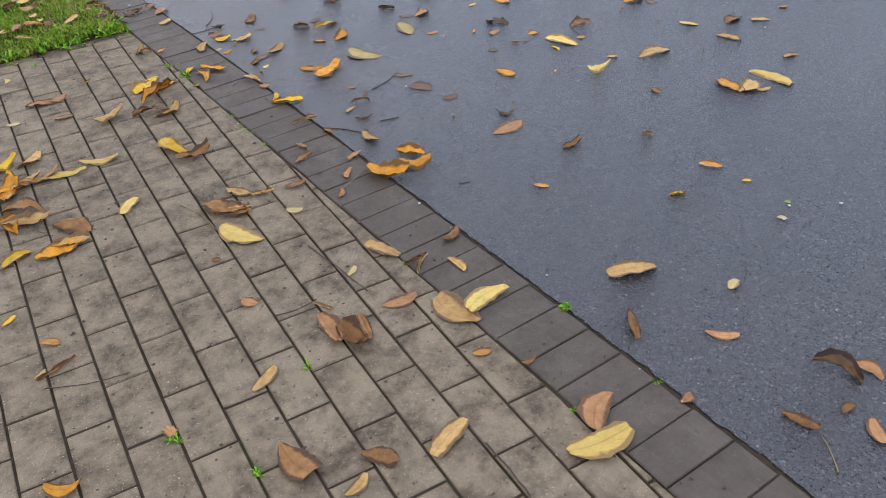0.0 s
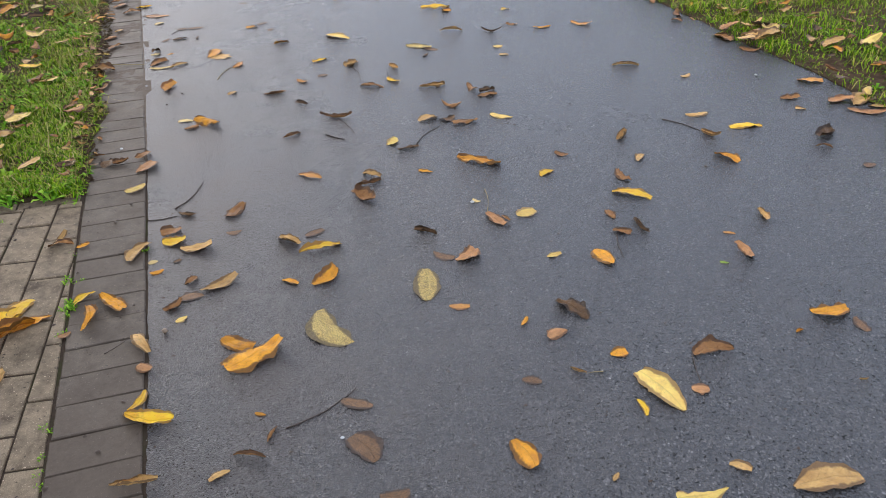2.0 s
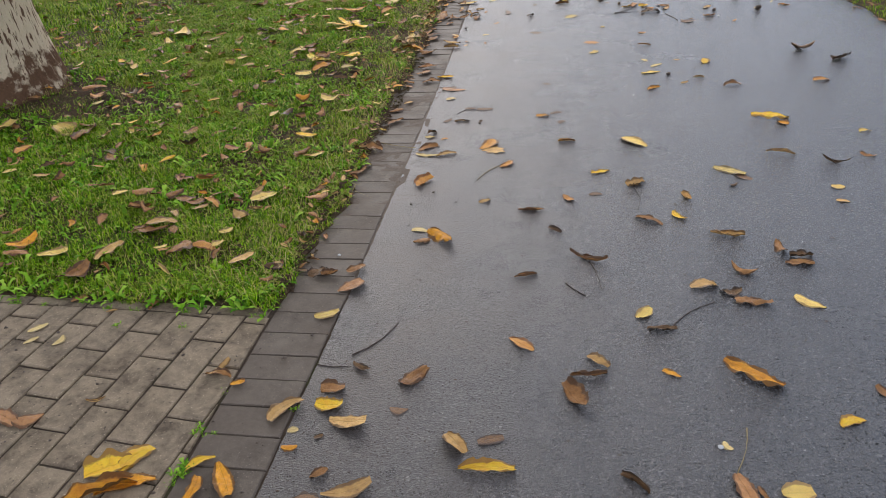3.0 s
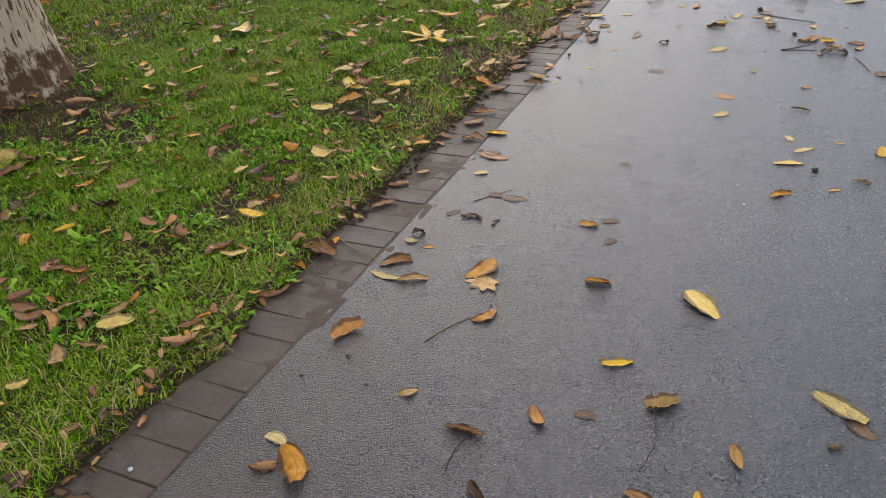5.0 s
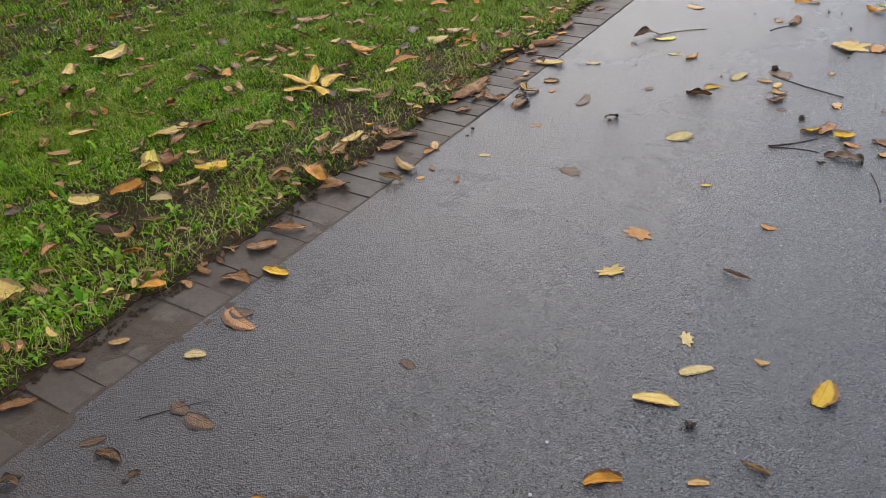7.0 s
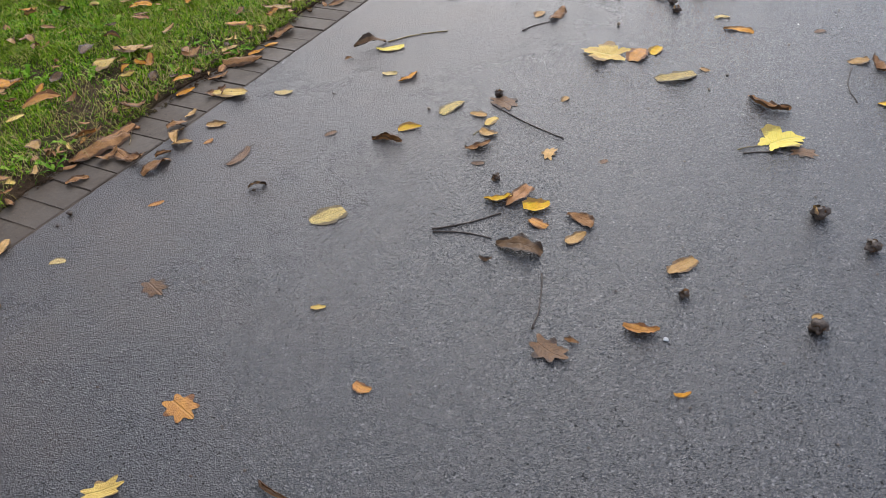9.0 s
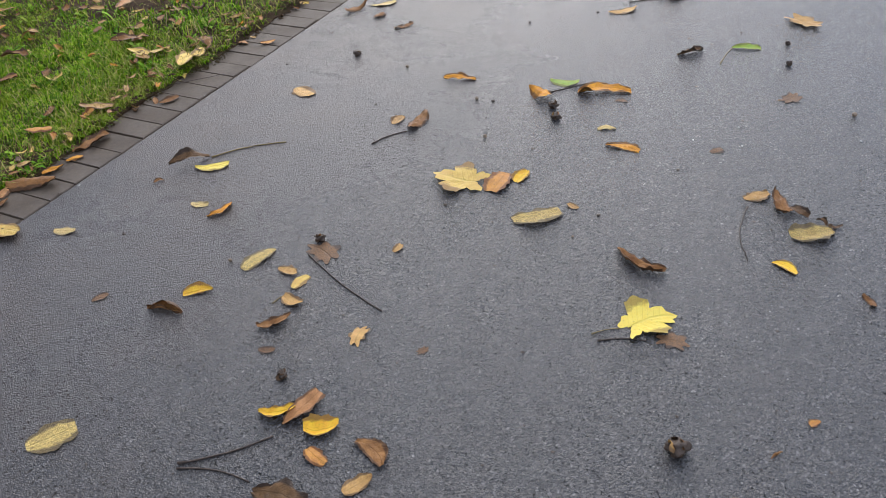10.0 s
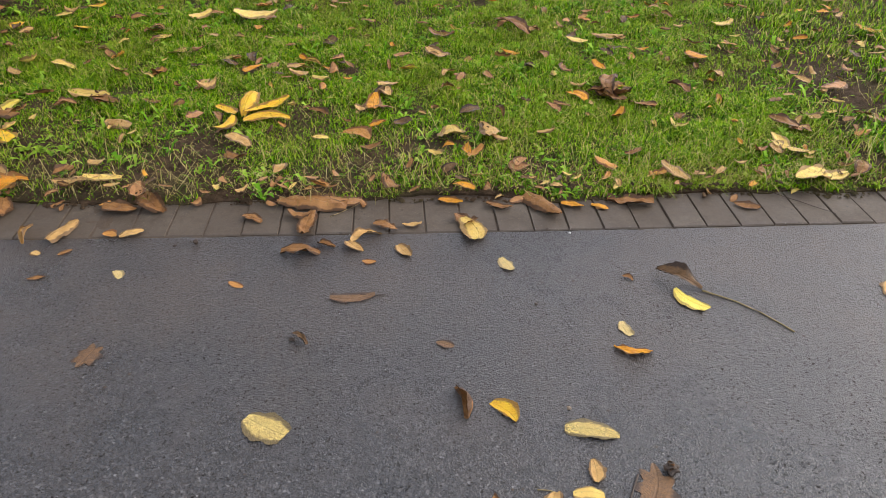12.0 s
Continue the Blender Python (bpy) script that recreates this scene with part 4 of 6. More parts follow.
leaf(0.113, 3.877, 28, 0.061, 0.70, "brown", "oval", .6)
leaf(0.180, 3.907, -42, 0.122, 0.58, "amber", "oval", .6)
leaf(0.088, 3.963, -8, 0.060, 0.59, "cream", "oval", .2)
leaf(-0.191, 3.635, 49, 0.072, 0.72, "dark", "oval", .6)
leaf(-0.147, 3.628, 16, 0.057, 0.65, "brown", "oval", .7)
leaf(-0.297, 3.079, -3, 0.074, 0.39, "brown", "oval", .6)
leaf(-0.229, 3.047, 23, 0.040, 0.63, "amber", "oval", .4)
leaf(-0.307, 3.097, 63, 0.074, 0.39, "tan", "oval", .6)
leaf(0.198, 2.412, -39, 0.099, 0.54, "amber", "oval", .5)
leaf(0.240, 2.345, 30, 0.165, 0.50, "amber", "oval", .55)
leaf(0.430, 2.409, -73, 0.175, 0.52, "lace", "oval", .08)
leaf(0.367, 2.665, -37, 0.055, 0.52, "amber", "oval", .3)
leaf(0.473, 2.643, 42, 0.103, 0.59, "amber", "oval", .45)
leaf(0.473, 2.809, 8, 0.130, 0.35, "yellow", "oval", .5)
leaf(0.389, 2.889, -49, 0.083, 0.69, "tan", "oval", .5)
leaf(0.469, 2.912, 21, 0.064, 0.57, "stain", "oval", .1)
leaf(0.739, 2.528, -103, 0.156, 0.51, "lace", "oval", .08)
leaf(0.817, 2.655, -44, 0.072, 0.52, "stain", "oval", .1)
leaf(0.889, 2.635, 33, 0.087, 0.70, "pink", "oval", .6)
leaf(0.792, 2.401, -16, 0.056, 0.55, "orange", "oval", .1)
leaf(0.807, 2.810, -41, 0.079, 0.36, "dark", "rolled", .6)
leaf(1.111, 3.224, -38, 0.167, 0.37, "amber", "oval", .5)
leaf(0.909, 3.210, -28, 0.051, 0.46, "amber", "oval", .4)
leaf(0.506, 3.300, -38, 0.090, 0.46, "orange", "oval", .3)
leaf(0.699, 3.178, 14, 0.100, 0.41, "brown", "rolled", .6)
leaf(0.716, 3.239, -36, 0.071, 0.52, "tan", "oval", .6)
leaf(0.659, 3.086, -59, 0.110, 0.55, "brown", "oval", .7)
pebble(1.000, 2.944, 0.0132, "white")
leaf(1.143, 2.820, 11, 0.068, 0.90, "pale", "oval", .2)
leaf(1.038, 2.811, -72, 0.098, 0.49, "pink", "oval", .6, stalk=(1.068, 3.017))
leaf(0.935, 2.280, 48, 0.038, 0.48, "amber", "oval", .4)
leaf(0.994, 2.216, 17, 0.059, 0.74, "pink", "oval", .2)
leaf(1.081, 2.295, -64, 0.112, 0.50, "dark", "oval", .6)
leaf(1.133, 2.561, 8, 0.049, 0.54, "pale", "oval", .3)
leaf(1.276, 2.503, -80, 0.090, 0.67, "amber", "oval", .4)
leaf(1.113, 2.090, -1, 0.045, 0.95, "amber", "oval", .3)
leaf(0.989, 2.061, -46, 0.043, 0.44, "tan", "rolled", .5, stalk=(1.046, 2.040))
leaf(1.153, 1.941, -76, 0.156, 0.47, "pale", "oval", .25)
leaf(1.083, 1.900, -95, 0.055, 0.33, "yellow", "oval", .4)
leaf(0.873, 2.066, -28, 0.047, 0.66, "stain", "oval", .05)
leaf(0.778, 1.848, -78, 0.089, 0.64, "amber", "oval", .4)
leaf(1.339, 2.037, -5, 0.104, 0.46, "brown", "oval", .6)
twig(1.285, 2.038, 1.249, 1.934, 0.0012, "twig")
leaf(1.235, 1.914, -23, 0.041, 0.95, "pink", "oval", .2)
leaf(0.929, 1.734, 39, 0.027, 0.49, "tan", "oval", .3)
leaf(0.456, 2.113, -32, 0.078, 0.46, "stain", "oval", .05)
leaf(0.252, 2.071, 58, 0.049, 0.29, "brown", "rolled", .5)
leaf(0.234, 2.141, -30, 0.028, 0.52, "amber", "oval", .4)
pebble(0.403, 2.012, 0.0091, "white")
leaf(1.528, 2.832, -39, 0.132, 0.43, "yellow", "oval", .4)
leaf(1.552, 2.958, -89, 0.091, 0.44, "brown", "oval", .6)
leaf(1.385, 2.620, -39, 0.058, 0.59, "brown", "oval", .6)
leaf(1.397, 2.728, -89, 0.061, 0.53, "brown", "oval", .6)
leaf(1.453, 2.631, -88, 0.096, 0.38, "dark", "rolled", .6)
twig(1.360, 2.607, 1.324, 2.485, 0.0012, "twig")
leaf(1.417, 3.187, -55, 0.056, 0.54, "brown", "oval", .4)
leaf(1.313, 3.068, 26, 0.069, 0.55, "yellow", "oval", .3)
leaf(1.323, 3.588, -40, 0.097, 0.47, "pale", "oval", .2)
leaf(1.034, 3.666, 20, 0.084, 0.64, "tan", "oval", .5)
leaf(1.169, 3.577, -3, 0.105, 0.46, "brown", "oval", .6)
leaf(1.114, 3.626, 7, 0.064, 0.65, "dark", "oval", .7)
twig(0.927, 3.427, 1.058, 3.570, 0.0013, "twig")
leaf(0.899, 3.418, 6, 0.083, 0.39, "dark", "oval", .6)
leaf(0.856, 3.486, 53, 0.070, 0.64, "pale", "oval", .4)
leaf(0.682, 3.800, -26, 0.138, 0.29, "brown", "rolled", .5)
twig(0.694, 3.778, 0.730, 3.619, 0.0012, "twig")
leaf(0.491, 3.676, 21, 0.075, 0.38, "brown", "rolled", .4)
leaf(0.562, 3.994, -37, 0.060, 0.46, "dark", "rolled", .4)
twig(0.621, 3.639, 0.681, 3.574, 0.0020, "twig")
leaf(0.471, 4.157, 2, 0.094, 0.33, "brown", "rolled", .5)
leaf(0.605, 4.260, -53, 0.066, 0.56, "orange", "oval", .4)
leaf(0.901, 4.100, -30, 0.107, 0.40, "brown", "oval", .5)
leaf(0.992, 4.135, -60, 0.076, 0.44, "yellow", "oval", .4)
twig(0.850, 4.384, 0.861, 4.183, 0.0012, "twig")
leaf(0.863, 4.411, 38, 0.085, 0.66, "tan", "rolled", .5)
leaf(1.150, 3.998, -9, 0.113, 0.40, "tan", "rolled", .5)
leaf(1.302, 3.905, -80, 0.077, 0.58, "brown", "oval", .6)
leaf(1.346, 3.827, 6, 0.089, 0.52, "brown", "oval", .6)
leaf(1.362, 3.866, 8, 0.072, 0.65, "dark", "oval", .7)
leaf(1.602, 4.422, 1, 0.048, 0.95, "pale", "oval", .2)
leaf(1.591, 4.300, -19, 0.046, 0.66, "tan", "oval", .3)
leaf(1.227, 4.549, -28, 0.132, 0.44, "lace", "oval", .35)
leaf(0.726, 4.519, 28, 0.078, 0.42, "yellow", "oval", .4)
leaf(0.576, 4.861, 9, 0.074, 0.52, "amber", "oval", .5)
leaf(1.039, 4.298, -67, 0.073, 0.62, "tan", "rolled", .4)
leaf(1.488, 5.188, -13, 0.162, 0.40, "yellow", "oval", .5)
leaf(1.526, 5.101, -42, 0.061, 0.79, "amber", "oval", .5)
leaf(1.455, 4.740, -10, 0.114, 0.29, "tan", "rolled", .5)
leaf(1.643, 4.661, -40, 0.111, 0.33, "dark", "rolled", .5)
leaf(1.785, 4.729, -30, 0.061, 0.46, "brown", "oval", .5)
leaf(1.923, 4.630, -8, 0.092, 0.33, "amber", "oval", .4)
leaf(2.133, 4.606, -31, 0.110, 0.40, "orange", "oval", .4)
leaf(2.075, 3.976, -20, 0.122, 0.33, "tan", "rolled", .4)
leaf(2.261, 3.748, 21, 0.055, 0.63, "tan", "oval", .3)
pebble(2.554, 3.654, 0.0138, "white")
leaf(2.079, 3.346, -5, 0.096, 0.39, "tan", "oval", .4)
leaf(2.197, 3.196, -12, 0.131, 0.37, "yellow", "oval", .3)
twig(1.926, 3.356, 2.011, 3.211, 0.0014, "twig")
leaf(2.021, 3.167, -56, 0.077, 0.54, "tan", "rolled", .4)
leaf(1.704, 3.264, 45, 0.100, 0.52, "tan", "rolled", .4)
leaf(1.985, 2.976, -63, 0.100, 0.53, "amber", "oval", .5)
leaf(1.681, 3.074, 47, 0.067, 0.49, "tan", "oval", .3)
pebble(1.866, 2.931, 0.0127, "dark")
leaf(1.855, 2.570, -103, 0.079, 0.45, "tan", "rolled", .4)
leaf(1.693, 2.514, -35, 0.037, 0.46, "orange", "oval", .3)
leaf(1.681, 2.399, -96, 0.095, 0.40, "pink", "oval", .6)
leaf(1.586, 2.369, -29, 0.026, 0.53, "green", "oval", .3)
leaf(1.720, 2.075, -4, 0.104, 0.55, "amber", "oval", .4)
leaf(1.754, 2.012, -97, 0.063, 0.53, "stain", "oval", .05)
leaf(1.589, 2.035, 9, 0.024, 0.63, "amber", "rolled", .4)
leaf(1.621, 1.831, -8, 0.022, 0.52, "yellow", "rolled", .4)
leaf(2.439, 3.030, 22, 0.102, 0.67, "dark", "oval", .7)
leaf(2.361, 2.942, -28, 0.062, 0.40, "brown", "rolled", .5)
leaf(2.531, 3.377, -7, 0.087, 0.53, "brown", "oval", .6)
leaf(2.502, 3.268, -34, 0.042, 0.66, "tan", "oval", .4)
leaf(2.721, 3.153, -36, 0.140, 0.33, "pink", "oval", .3)
leaf(2.412, 2.763, 2, 0.049, 0.78, "stain", "oval", .1)
leaf(0.018, 4.377, 62, 0.098, 0.62, "orange", "oval", .5)
leaf(0.268, 4.740, -20, 0.112, 0.86, "tan", "oak", .15)
twig(0.236, 4.418, 0.360, 4.617, 0.0013, "stalk")
leaf(0.343, 4.580, 63, 0.080, 0.50, "orange", "oval", .5)
leaf(-0.022, 4.659, -6, 0.098, 0.33, "cream", "oval", .2)
leaf(0.062, 4.679, 30, 0.095, 0.38, "tan", "oval", .4)
leaf(0.293, 4.219, 45, 0.052, 0.61, "tan", "oval", .3)
leaf(0.450, 5.184, -1, 0.061, 0.66, "amber", "oval", .5)
leaf(0.069, 5.104, 11, 0.073, 0.39, "dark", "oval", .6)
leaf(-0.049, 4.936, 31, 0.044, 0.77, "dark", "oval", .6)
twig(0.033, 5.206, 0.123, 5.333, 0.0010, "twig")
leaf(-0.607, 4.795, 13, 0.099, 0.55, "yellow", "oval", .4)
leaf(-0.565, 4.133, 32, 0.104, 0.64, "pale", "oval", .4)
leaf(-0.647, 5.296, 17, 0.094, 0.91, "pale", "oval", .5)
leaf(-0.340, 4.133, 49, 0.097, 0.61, "pink", "oval", .5)
leaf(-0.455, 3.643, 41, 0.091, 0.75, "tan", "oval", .4)
leaf(-0.277, 5.226, 44, 0.075, 0.63, "brown", "oval", .5)
leaf(2.732, 3.514, -27, 0.105, 0.53, "orange", "oval", .5)
leaf(2.705, 3.299, -1, 0.121, 0.52, "pink", "oval", .4)
leaf(2.801, 3.273, 26, 0.176, 0.50, "tan", "oval", .5)
leaf(2.897, 4.213, -7, 0.122, 0.66, "tan", "oval", .5)
leaf(2.878, 4.011, 20, 0.193, 0.53, "tan", "oval", .5)
leaf(2.716, 3.954, -47, 0.092, 0.55, "brown", "oval", .5)
leaf(2.714, 4.156, -82, 0.124, 0.63, "brown", "oval", .5)
leaf(3.078, 3.828, 15, 0.145, 0.54, "tan", "oval", .5)
leaf(2.639, 4.495, -41, 0.060, 0.66, "brown", "oval", .5)
leaf(3.220, 3.751, 21, 0.125, 0.63, "pale", "oval", .5)
# along the walk
leaf(3.349, 5.440, -38, 0.220, 0.40, "yellow", "oval", .4)
leaf(2.485, 5.806, -54, 0.192, 0.52, "amber", "oval", .4)
leaf(3.094, 5.233, -25, 0.095, 0.95, "amber", "oval", .4)
leaf(3.481, 5.216, -87, 0.207, 0.63, "pale", "oval", .5)
leaf(2.764, 4.030, -3, 0.115, 0.66, "tan", "oval", .5)
leaf(3.252, 4.682, 12, 0.132, 0.52, "pink", "oval", .5)
leaf(2.660, 5.185, 16, 0.170, 0.58, "pale", "oval", .4)
leaf(2.759, 4.217, 16, 0.122, 0.51, "pink", "oval", .5)
leaf(2.803, 4.073, -34, 0.094, 0.53, "tan", "oval", .5)
leaf(2.527, 5.412, -16, 0.157, 0.46, "tan", "oval", .5)
# along the walk
leaf(-0.871, 5.847, 58, 0.107, 0.95, "amber", "oval", .4)
leaf(-0.924, 5.715, 42, 0.095, 0.65, "pale", "oval", .4)
leaf(-1.137, 6.248, 79, 0.172, 0.51, "pale", "oval", .4)
leaf(-1.865, 5.949, 57, 0.129, 0.42, "yellow", "oval", .4)
leaf(-1.272, 5.258, 34, 0.065, 0.78, "yellow", "oval", .4)
leaf(-1.337, 4.736, 77, 0.091, 0.61, "amber", "oval", .4)
leaf(-1.544, 4.921, 86, 0.080, 0.83, "yellow", "oval", .4)
leaf(-1.850, 4.811, -34, 0.158, 0.73, "pale", "oval", .4)
leaf(-1.718, 4.793, 96, 0.199, 0.47, "brown", "oval", .5)
leaf(-1.796, 4.300, 50, 0.059, 0.90, "pale", "oval", .3)
leaf(-2.178, 4.834, 93, 0.160, 0.59, "pale", "oval", .4)
leaf(-1.290, 3.673, 45, 0.107, 0.64, "amber", "oval", .5)
leaf(-1.147, 3.628, 28, 0.099, 0.59, "pale", "oval", .4)
leaf(-0.958, 3.661, 64, 0.116, 0.74, "tan", "oval", .5)
leaf(-0.883, 3.818, -2, 0.136, 0.40, "brown", "oval", .5)
leaf(-0.692, 3.681, 75, 0.122, 0.58, "brown", "oval", .6)
leaf(-1.079, 4.145, 32, 0.088, 0.65, "pink", "oval", .5)
leaf(-1.170, 4.121, 54, 0.062, 0.57, "pale", "oval", .4)
leaf(-0.933, 4.126, 50, 0.073, 0.64, "brown", "oval", .6)
leaf(-0.776, 4.018, 30, 0.064, 0.55, "tan", "oval", .4)
leaf(-0.989, 3.512, 55, 0.110, 0.75, "brown", "oval", .6)
leaf(-2.157, 6.684, 101, 0.207, 0.65, "pale", "oval", .4)
leaf(-2.022, 5.376, 29, 0.124, 0.65, "pink", "oval", .5)
leaf(-1.884, 5.169, 38, 0.061, 0.52, "cream", "oval", .3)
leaf(-1.612, 4.261, 17, 0.070, 0.53, "tan", "oval", .4)
leaf(-1.911, 4.556, 75, 0.094, 0.62, "orange", "oval", .5)
leaf(-0.587, 3.947, -42, 0.096, 0.57, "tan", "oval", .5)
leaf(-0.720, 2.846, 19, 0.080, 0.66, "pink", "oval", .4)
leaf(-0.584, 2.936, 17, 0.052, 0.39, "tan", "rolled", .4)
leaf(-0.371, 2.750, 65, 0.098, 0.69, "yellow", "oval", .4)
leaf(-0.346, 2.665, 29, 0.138, 0.39, "amber", "oval", .5)
leaf(-0.960, 3.244, 49, 0.062, 0.53, "cream", "oval", .2)
leaf(-0.941, 3.180, 53, 0.046, 0.52, "cream", "oval", .2)
leaf(-0.849, 3.187, 85, 0.052, 0.55, "cream", "oval", .2)
leaf(-0.923, 3.415, 35, 0.055, 0.65, "pink", "oval", .3)
leaf(-0.662, 3.422, 25, 0.087, 0.65, "dark", "oval", .6)
leaf(-0.647, 3.391, 75, 0.052, 0.57, "brown", "oval", .7)
leaf(-0.776, 3.355, 29, 0.033, 0.52, "tan", "oval", .4)
leaf(1.857, 6.316, -2, 0.121, 0.46, "dark", "oval", .6)
leaf(2.013, 6.143, 28, 0.113, 0.65, "dark", "oval", .7)
leaf(1.835, 5.746, 13, 0.082, 0.66, "orange", "oval", .3)
leaf(1.850, 5.014, 16, 0.056, 0.53, "pale", "oval", .4)
leaf(1.159, 3.753, -36, 0.086, 0.51, "brown", "oval", .6)
leaf(1.015, 2.950, -57, 0.031, 0.66, "cream", "oval", .2)
leaf(1.067, 2.809, -67, 0.038, 0.41, "brown", "oval", .5)
# along the walk
leaf(0.871, 4.859, -47, 0.145, 0.50, "pale", "oval", .25)
leaf(-0.937, 6.014, -27, 0.181, 0.37, "lime", "oval", .4)
leaf(-0.755, 6.114, 49, 0.111, 0.65, "yellow", "oval", .4)
leaf(-0.721, 5.874, 36, 0.072, 0.66, "cream", "oval", .3)
leaf(-0.422, 6.274, -27, 0.147, 0.63, "amber", "oval", .5)
leaf(-0.471, 6.493, 93, 0.095, 0.60, "tan", "oval", .4)
leaf(-0.348, 5.543, 60, 0.074, 0.64, "amber", "oval", .4)
leaf(-0.260, 5.076, 55, 0.096, 0.45, "brown", "oval", .4)
leaf(-0.242, 5.349, 49, 0.053, 0.65, "tan", "oval", .4)
leaf(-0.132, 5.803, 6, 0.089, 0.55, "yellow", "oval", .4)
leaf(-0.200, 5.719, 22, 0.100, 0.55, "brown", "oval", .6)
leaf(-0.266, 5.881, 55, 0.092, 0.64, "brown", "oval", .5)
leaf(-0.267, 5.992, 32, 0.114, 0.39, "pink", "oval", .5)
leaf(-0.200, 6.418, 7, 0.093, 0.53, "tan", "rolled", .5)
leaf(-0.293, 4.710, 6, 0.124, 0.59, "brown", "oval", .7)
twig(-0.255, 4.795, -0.085, 4.737, 0.0015, "stalk")
leaf(-0.047, 4.879, 6, 0.048, 0.66, "cream", "oval", .3)
leaf(-0.052, 5.585, -11, 0.126, 0.45, "pink", "oval", .1)
leaf(-0.037, 5.426, 38, 0.054, 0.66, "cream", "oval", .3)
pebble(0.159, 5.073, 0.0137, "dark")
pebble(-0.044, 4.954, 0.0136, "dark")
pebble(0.181, 4.209, 0.0089, "dark")
pebble(0.012, 4.175, 0.0107, "dark")
pebble(0.078, 4.288, 0.0109, "dark")
leaf(0.508, 5.232, 27, 0.061, 0.53, "stain", "oval", .05)
twig(0.490, 4.163, 0.483, 4.028, 0.0014, "twig")
leaf(0.706, 4.313, 7, 0.050, 0.65, "stain", "oval", .05)
leaf(1.273, 4.502, -56, 0.083, 0.53, "stain", "oval", .05)
leaf(0.988, 5.616, 40, 0.080, 0.47, "amber", "oval", .4)
leaf(0.989, 5.894, 16, 0.104, 0.42, "pale", "oval", .2)
leaf(-0.268, 4.453, 57, 0.094, 0.44, "brown", "oval", .5)
leaf(-0.861, 3.870, 4, 0.124, 0.52, "tan", "oval", .4)
leaf(-1.015, 3.994, -7, 0.103, 0.62, "brown", "oval", .5)
leaf(-0.557, 4.556, 61, 0.093, 0.51, "brown", "oval", .5)
leaf(-1.954, 5.300, 73, 0.091, 0.64, "pink", "oval", .4)
leaf(-1.426, 5.098, 53, 0.075, 0.52, "dark", "oval", .6)
leaf(-1.143, 4.470, 54, 0.076, 0.52, "yellow", "oval", .4)
leaf(-0.611, 4.187, 68, 0.063, 0.62, "tan", "oval", .4)
leaf(-0.367, 4.207, 49, 0.072, 0.51, "brown", "oval", .5)
leaf(1.154, 5.710, 33, 0.043, 0.53, "tan", "oval", .3)
leaf(1.236, 5.806, -5, 0.059, 0.39, "tan", "rolled", .4)
leaf(1.227, 4.412, 35, 0.035, 0.65, "dark", "oval", .5)
# along the walk
leaf(1.296, 6.104, 88, 0.100, 0.56, "yellow", "oval", .5)
husk(1.083, 5.851, 0.0143, "dark")
leaf(1.386, 5.673, 16, 0.091, 0.49, "brown", "oval", .5)
leaf(0.969, 6.130, -62, 0.062, 0.62, "cream", "oak", .2)
leaf(1.027, 6.034, 46, 0.084, 0.39, "cream", "oval", .1)
leaf(1.149, 6.140, 9, 0.036, 0.65, "tan", "oval", .1)
leaf(0.083, 5.283, -4, 0.055, 0.71, "stain", "oval", .1)
leaf(0.158, 5.277, 6, 0.082, 0.57, "stain", "oval", .05)
leaf(0.004, 5.102, 56, 0.060, 0.45, "stain", "oval", .1)
leaf(0.023, 4.864, 33, 0.033, 0.66, "orange", "oval", .1)
leaf(0.160, 5.098, 62, 0.026, 0.63, "dark", "oval", .5)
leaf(0.540, 5.106, 63, 0.045, 0.75, "stain", "oval", .1)
leaf(0.437, 5.686, -9, 0.045, 0.60, "stain", "oval", .1)
pebble(0.847, 5.643, 0.0082, "white")
pebble(0.888, 5.501, 0.0077, "white")
pebble(1.324, 5.738, 0.0081, "dark")
# along the walk
leaf(0.685, 6.304, 50, 0.090, 0.62, "pale", "oak", .2)
leaf(0.982, 6.455, -3, 0.077, 0.40, "brown", "rolled", .4)
leaf(0.667, 6.530, -11, 0.096, 0.82, "orange", "oak", .05)
leaf(0.305, 6.788, -16, 0.087, 0.81, "stain", "oak", .05)
leaf(1.063, 7.343, 6, 0.125, 0.55, "dark", "oval", .6)
leaf(0.913, 7.511, 38, 0.080, 0.55, "yellow", "oval", .5)
leaf(0.954, 7.543, 81, 0.110, 0.52, "pink", "oval", .5)
leaf(1.030, 7.514, 38, 0.075, 0.79, "yellow", "oval", .5)
leaf(1.062, 7.452, -14, 0.058, 0.63, "orange", "oval", .5)
twig(0.817, 7.309, 0.949, 7.455, 0.0020, "twig")
twig(0.825, 7.299, 0.979, 7.342, 0.0016, "twig")
leaf(1.159, 7.520, -18, 0.089, 0.56, "brown", "oval", .6)
leaf(1.177, 7.434, 65, 0.067, 0.62, "tan", "oval", .4)
leaf(1.443, 7.186, 14, 0.081, 0.52, "orange", "oval", .5)
pebble(1.502, 7.182, 0.0124, "white")
leaf(1.287, 7.035, -16, 0.105, 0.75, "stain", "oak", .25)
twig(1.227, 7.081, 1.161, 7.267, 0.0018, "twig")
leaf(1.321, 7.082, 5, 0.035, 0.52, "brown", "oval", .6)
leaf(1.451, 7.440, 62, 0.088, 0.55, "tan", "oval", .4)
husk(1.491, 7.339, 0.0164, "dark")
leaf(1.584, 7.043, 34, 0.036, 0.46, "amber", "oval", .5)
leaf(0.982, 6.751, -1, 0.045, 0.63, "orange", "oval", .2)
leaf(0.735, 6.918, 33, 0.038, 0.53, "pale", "oval", .3)
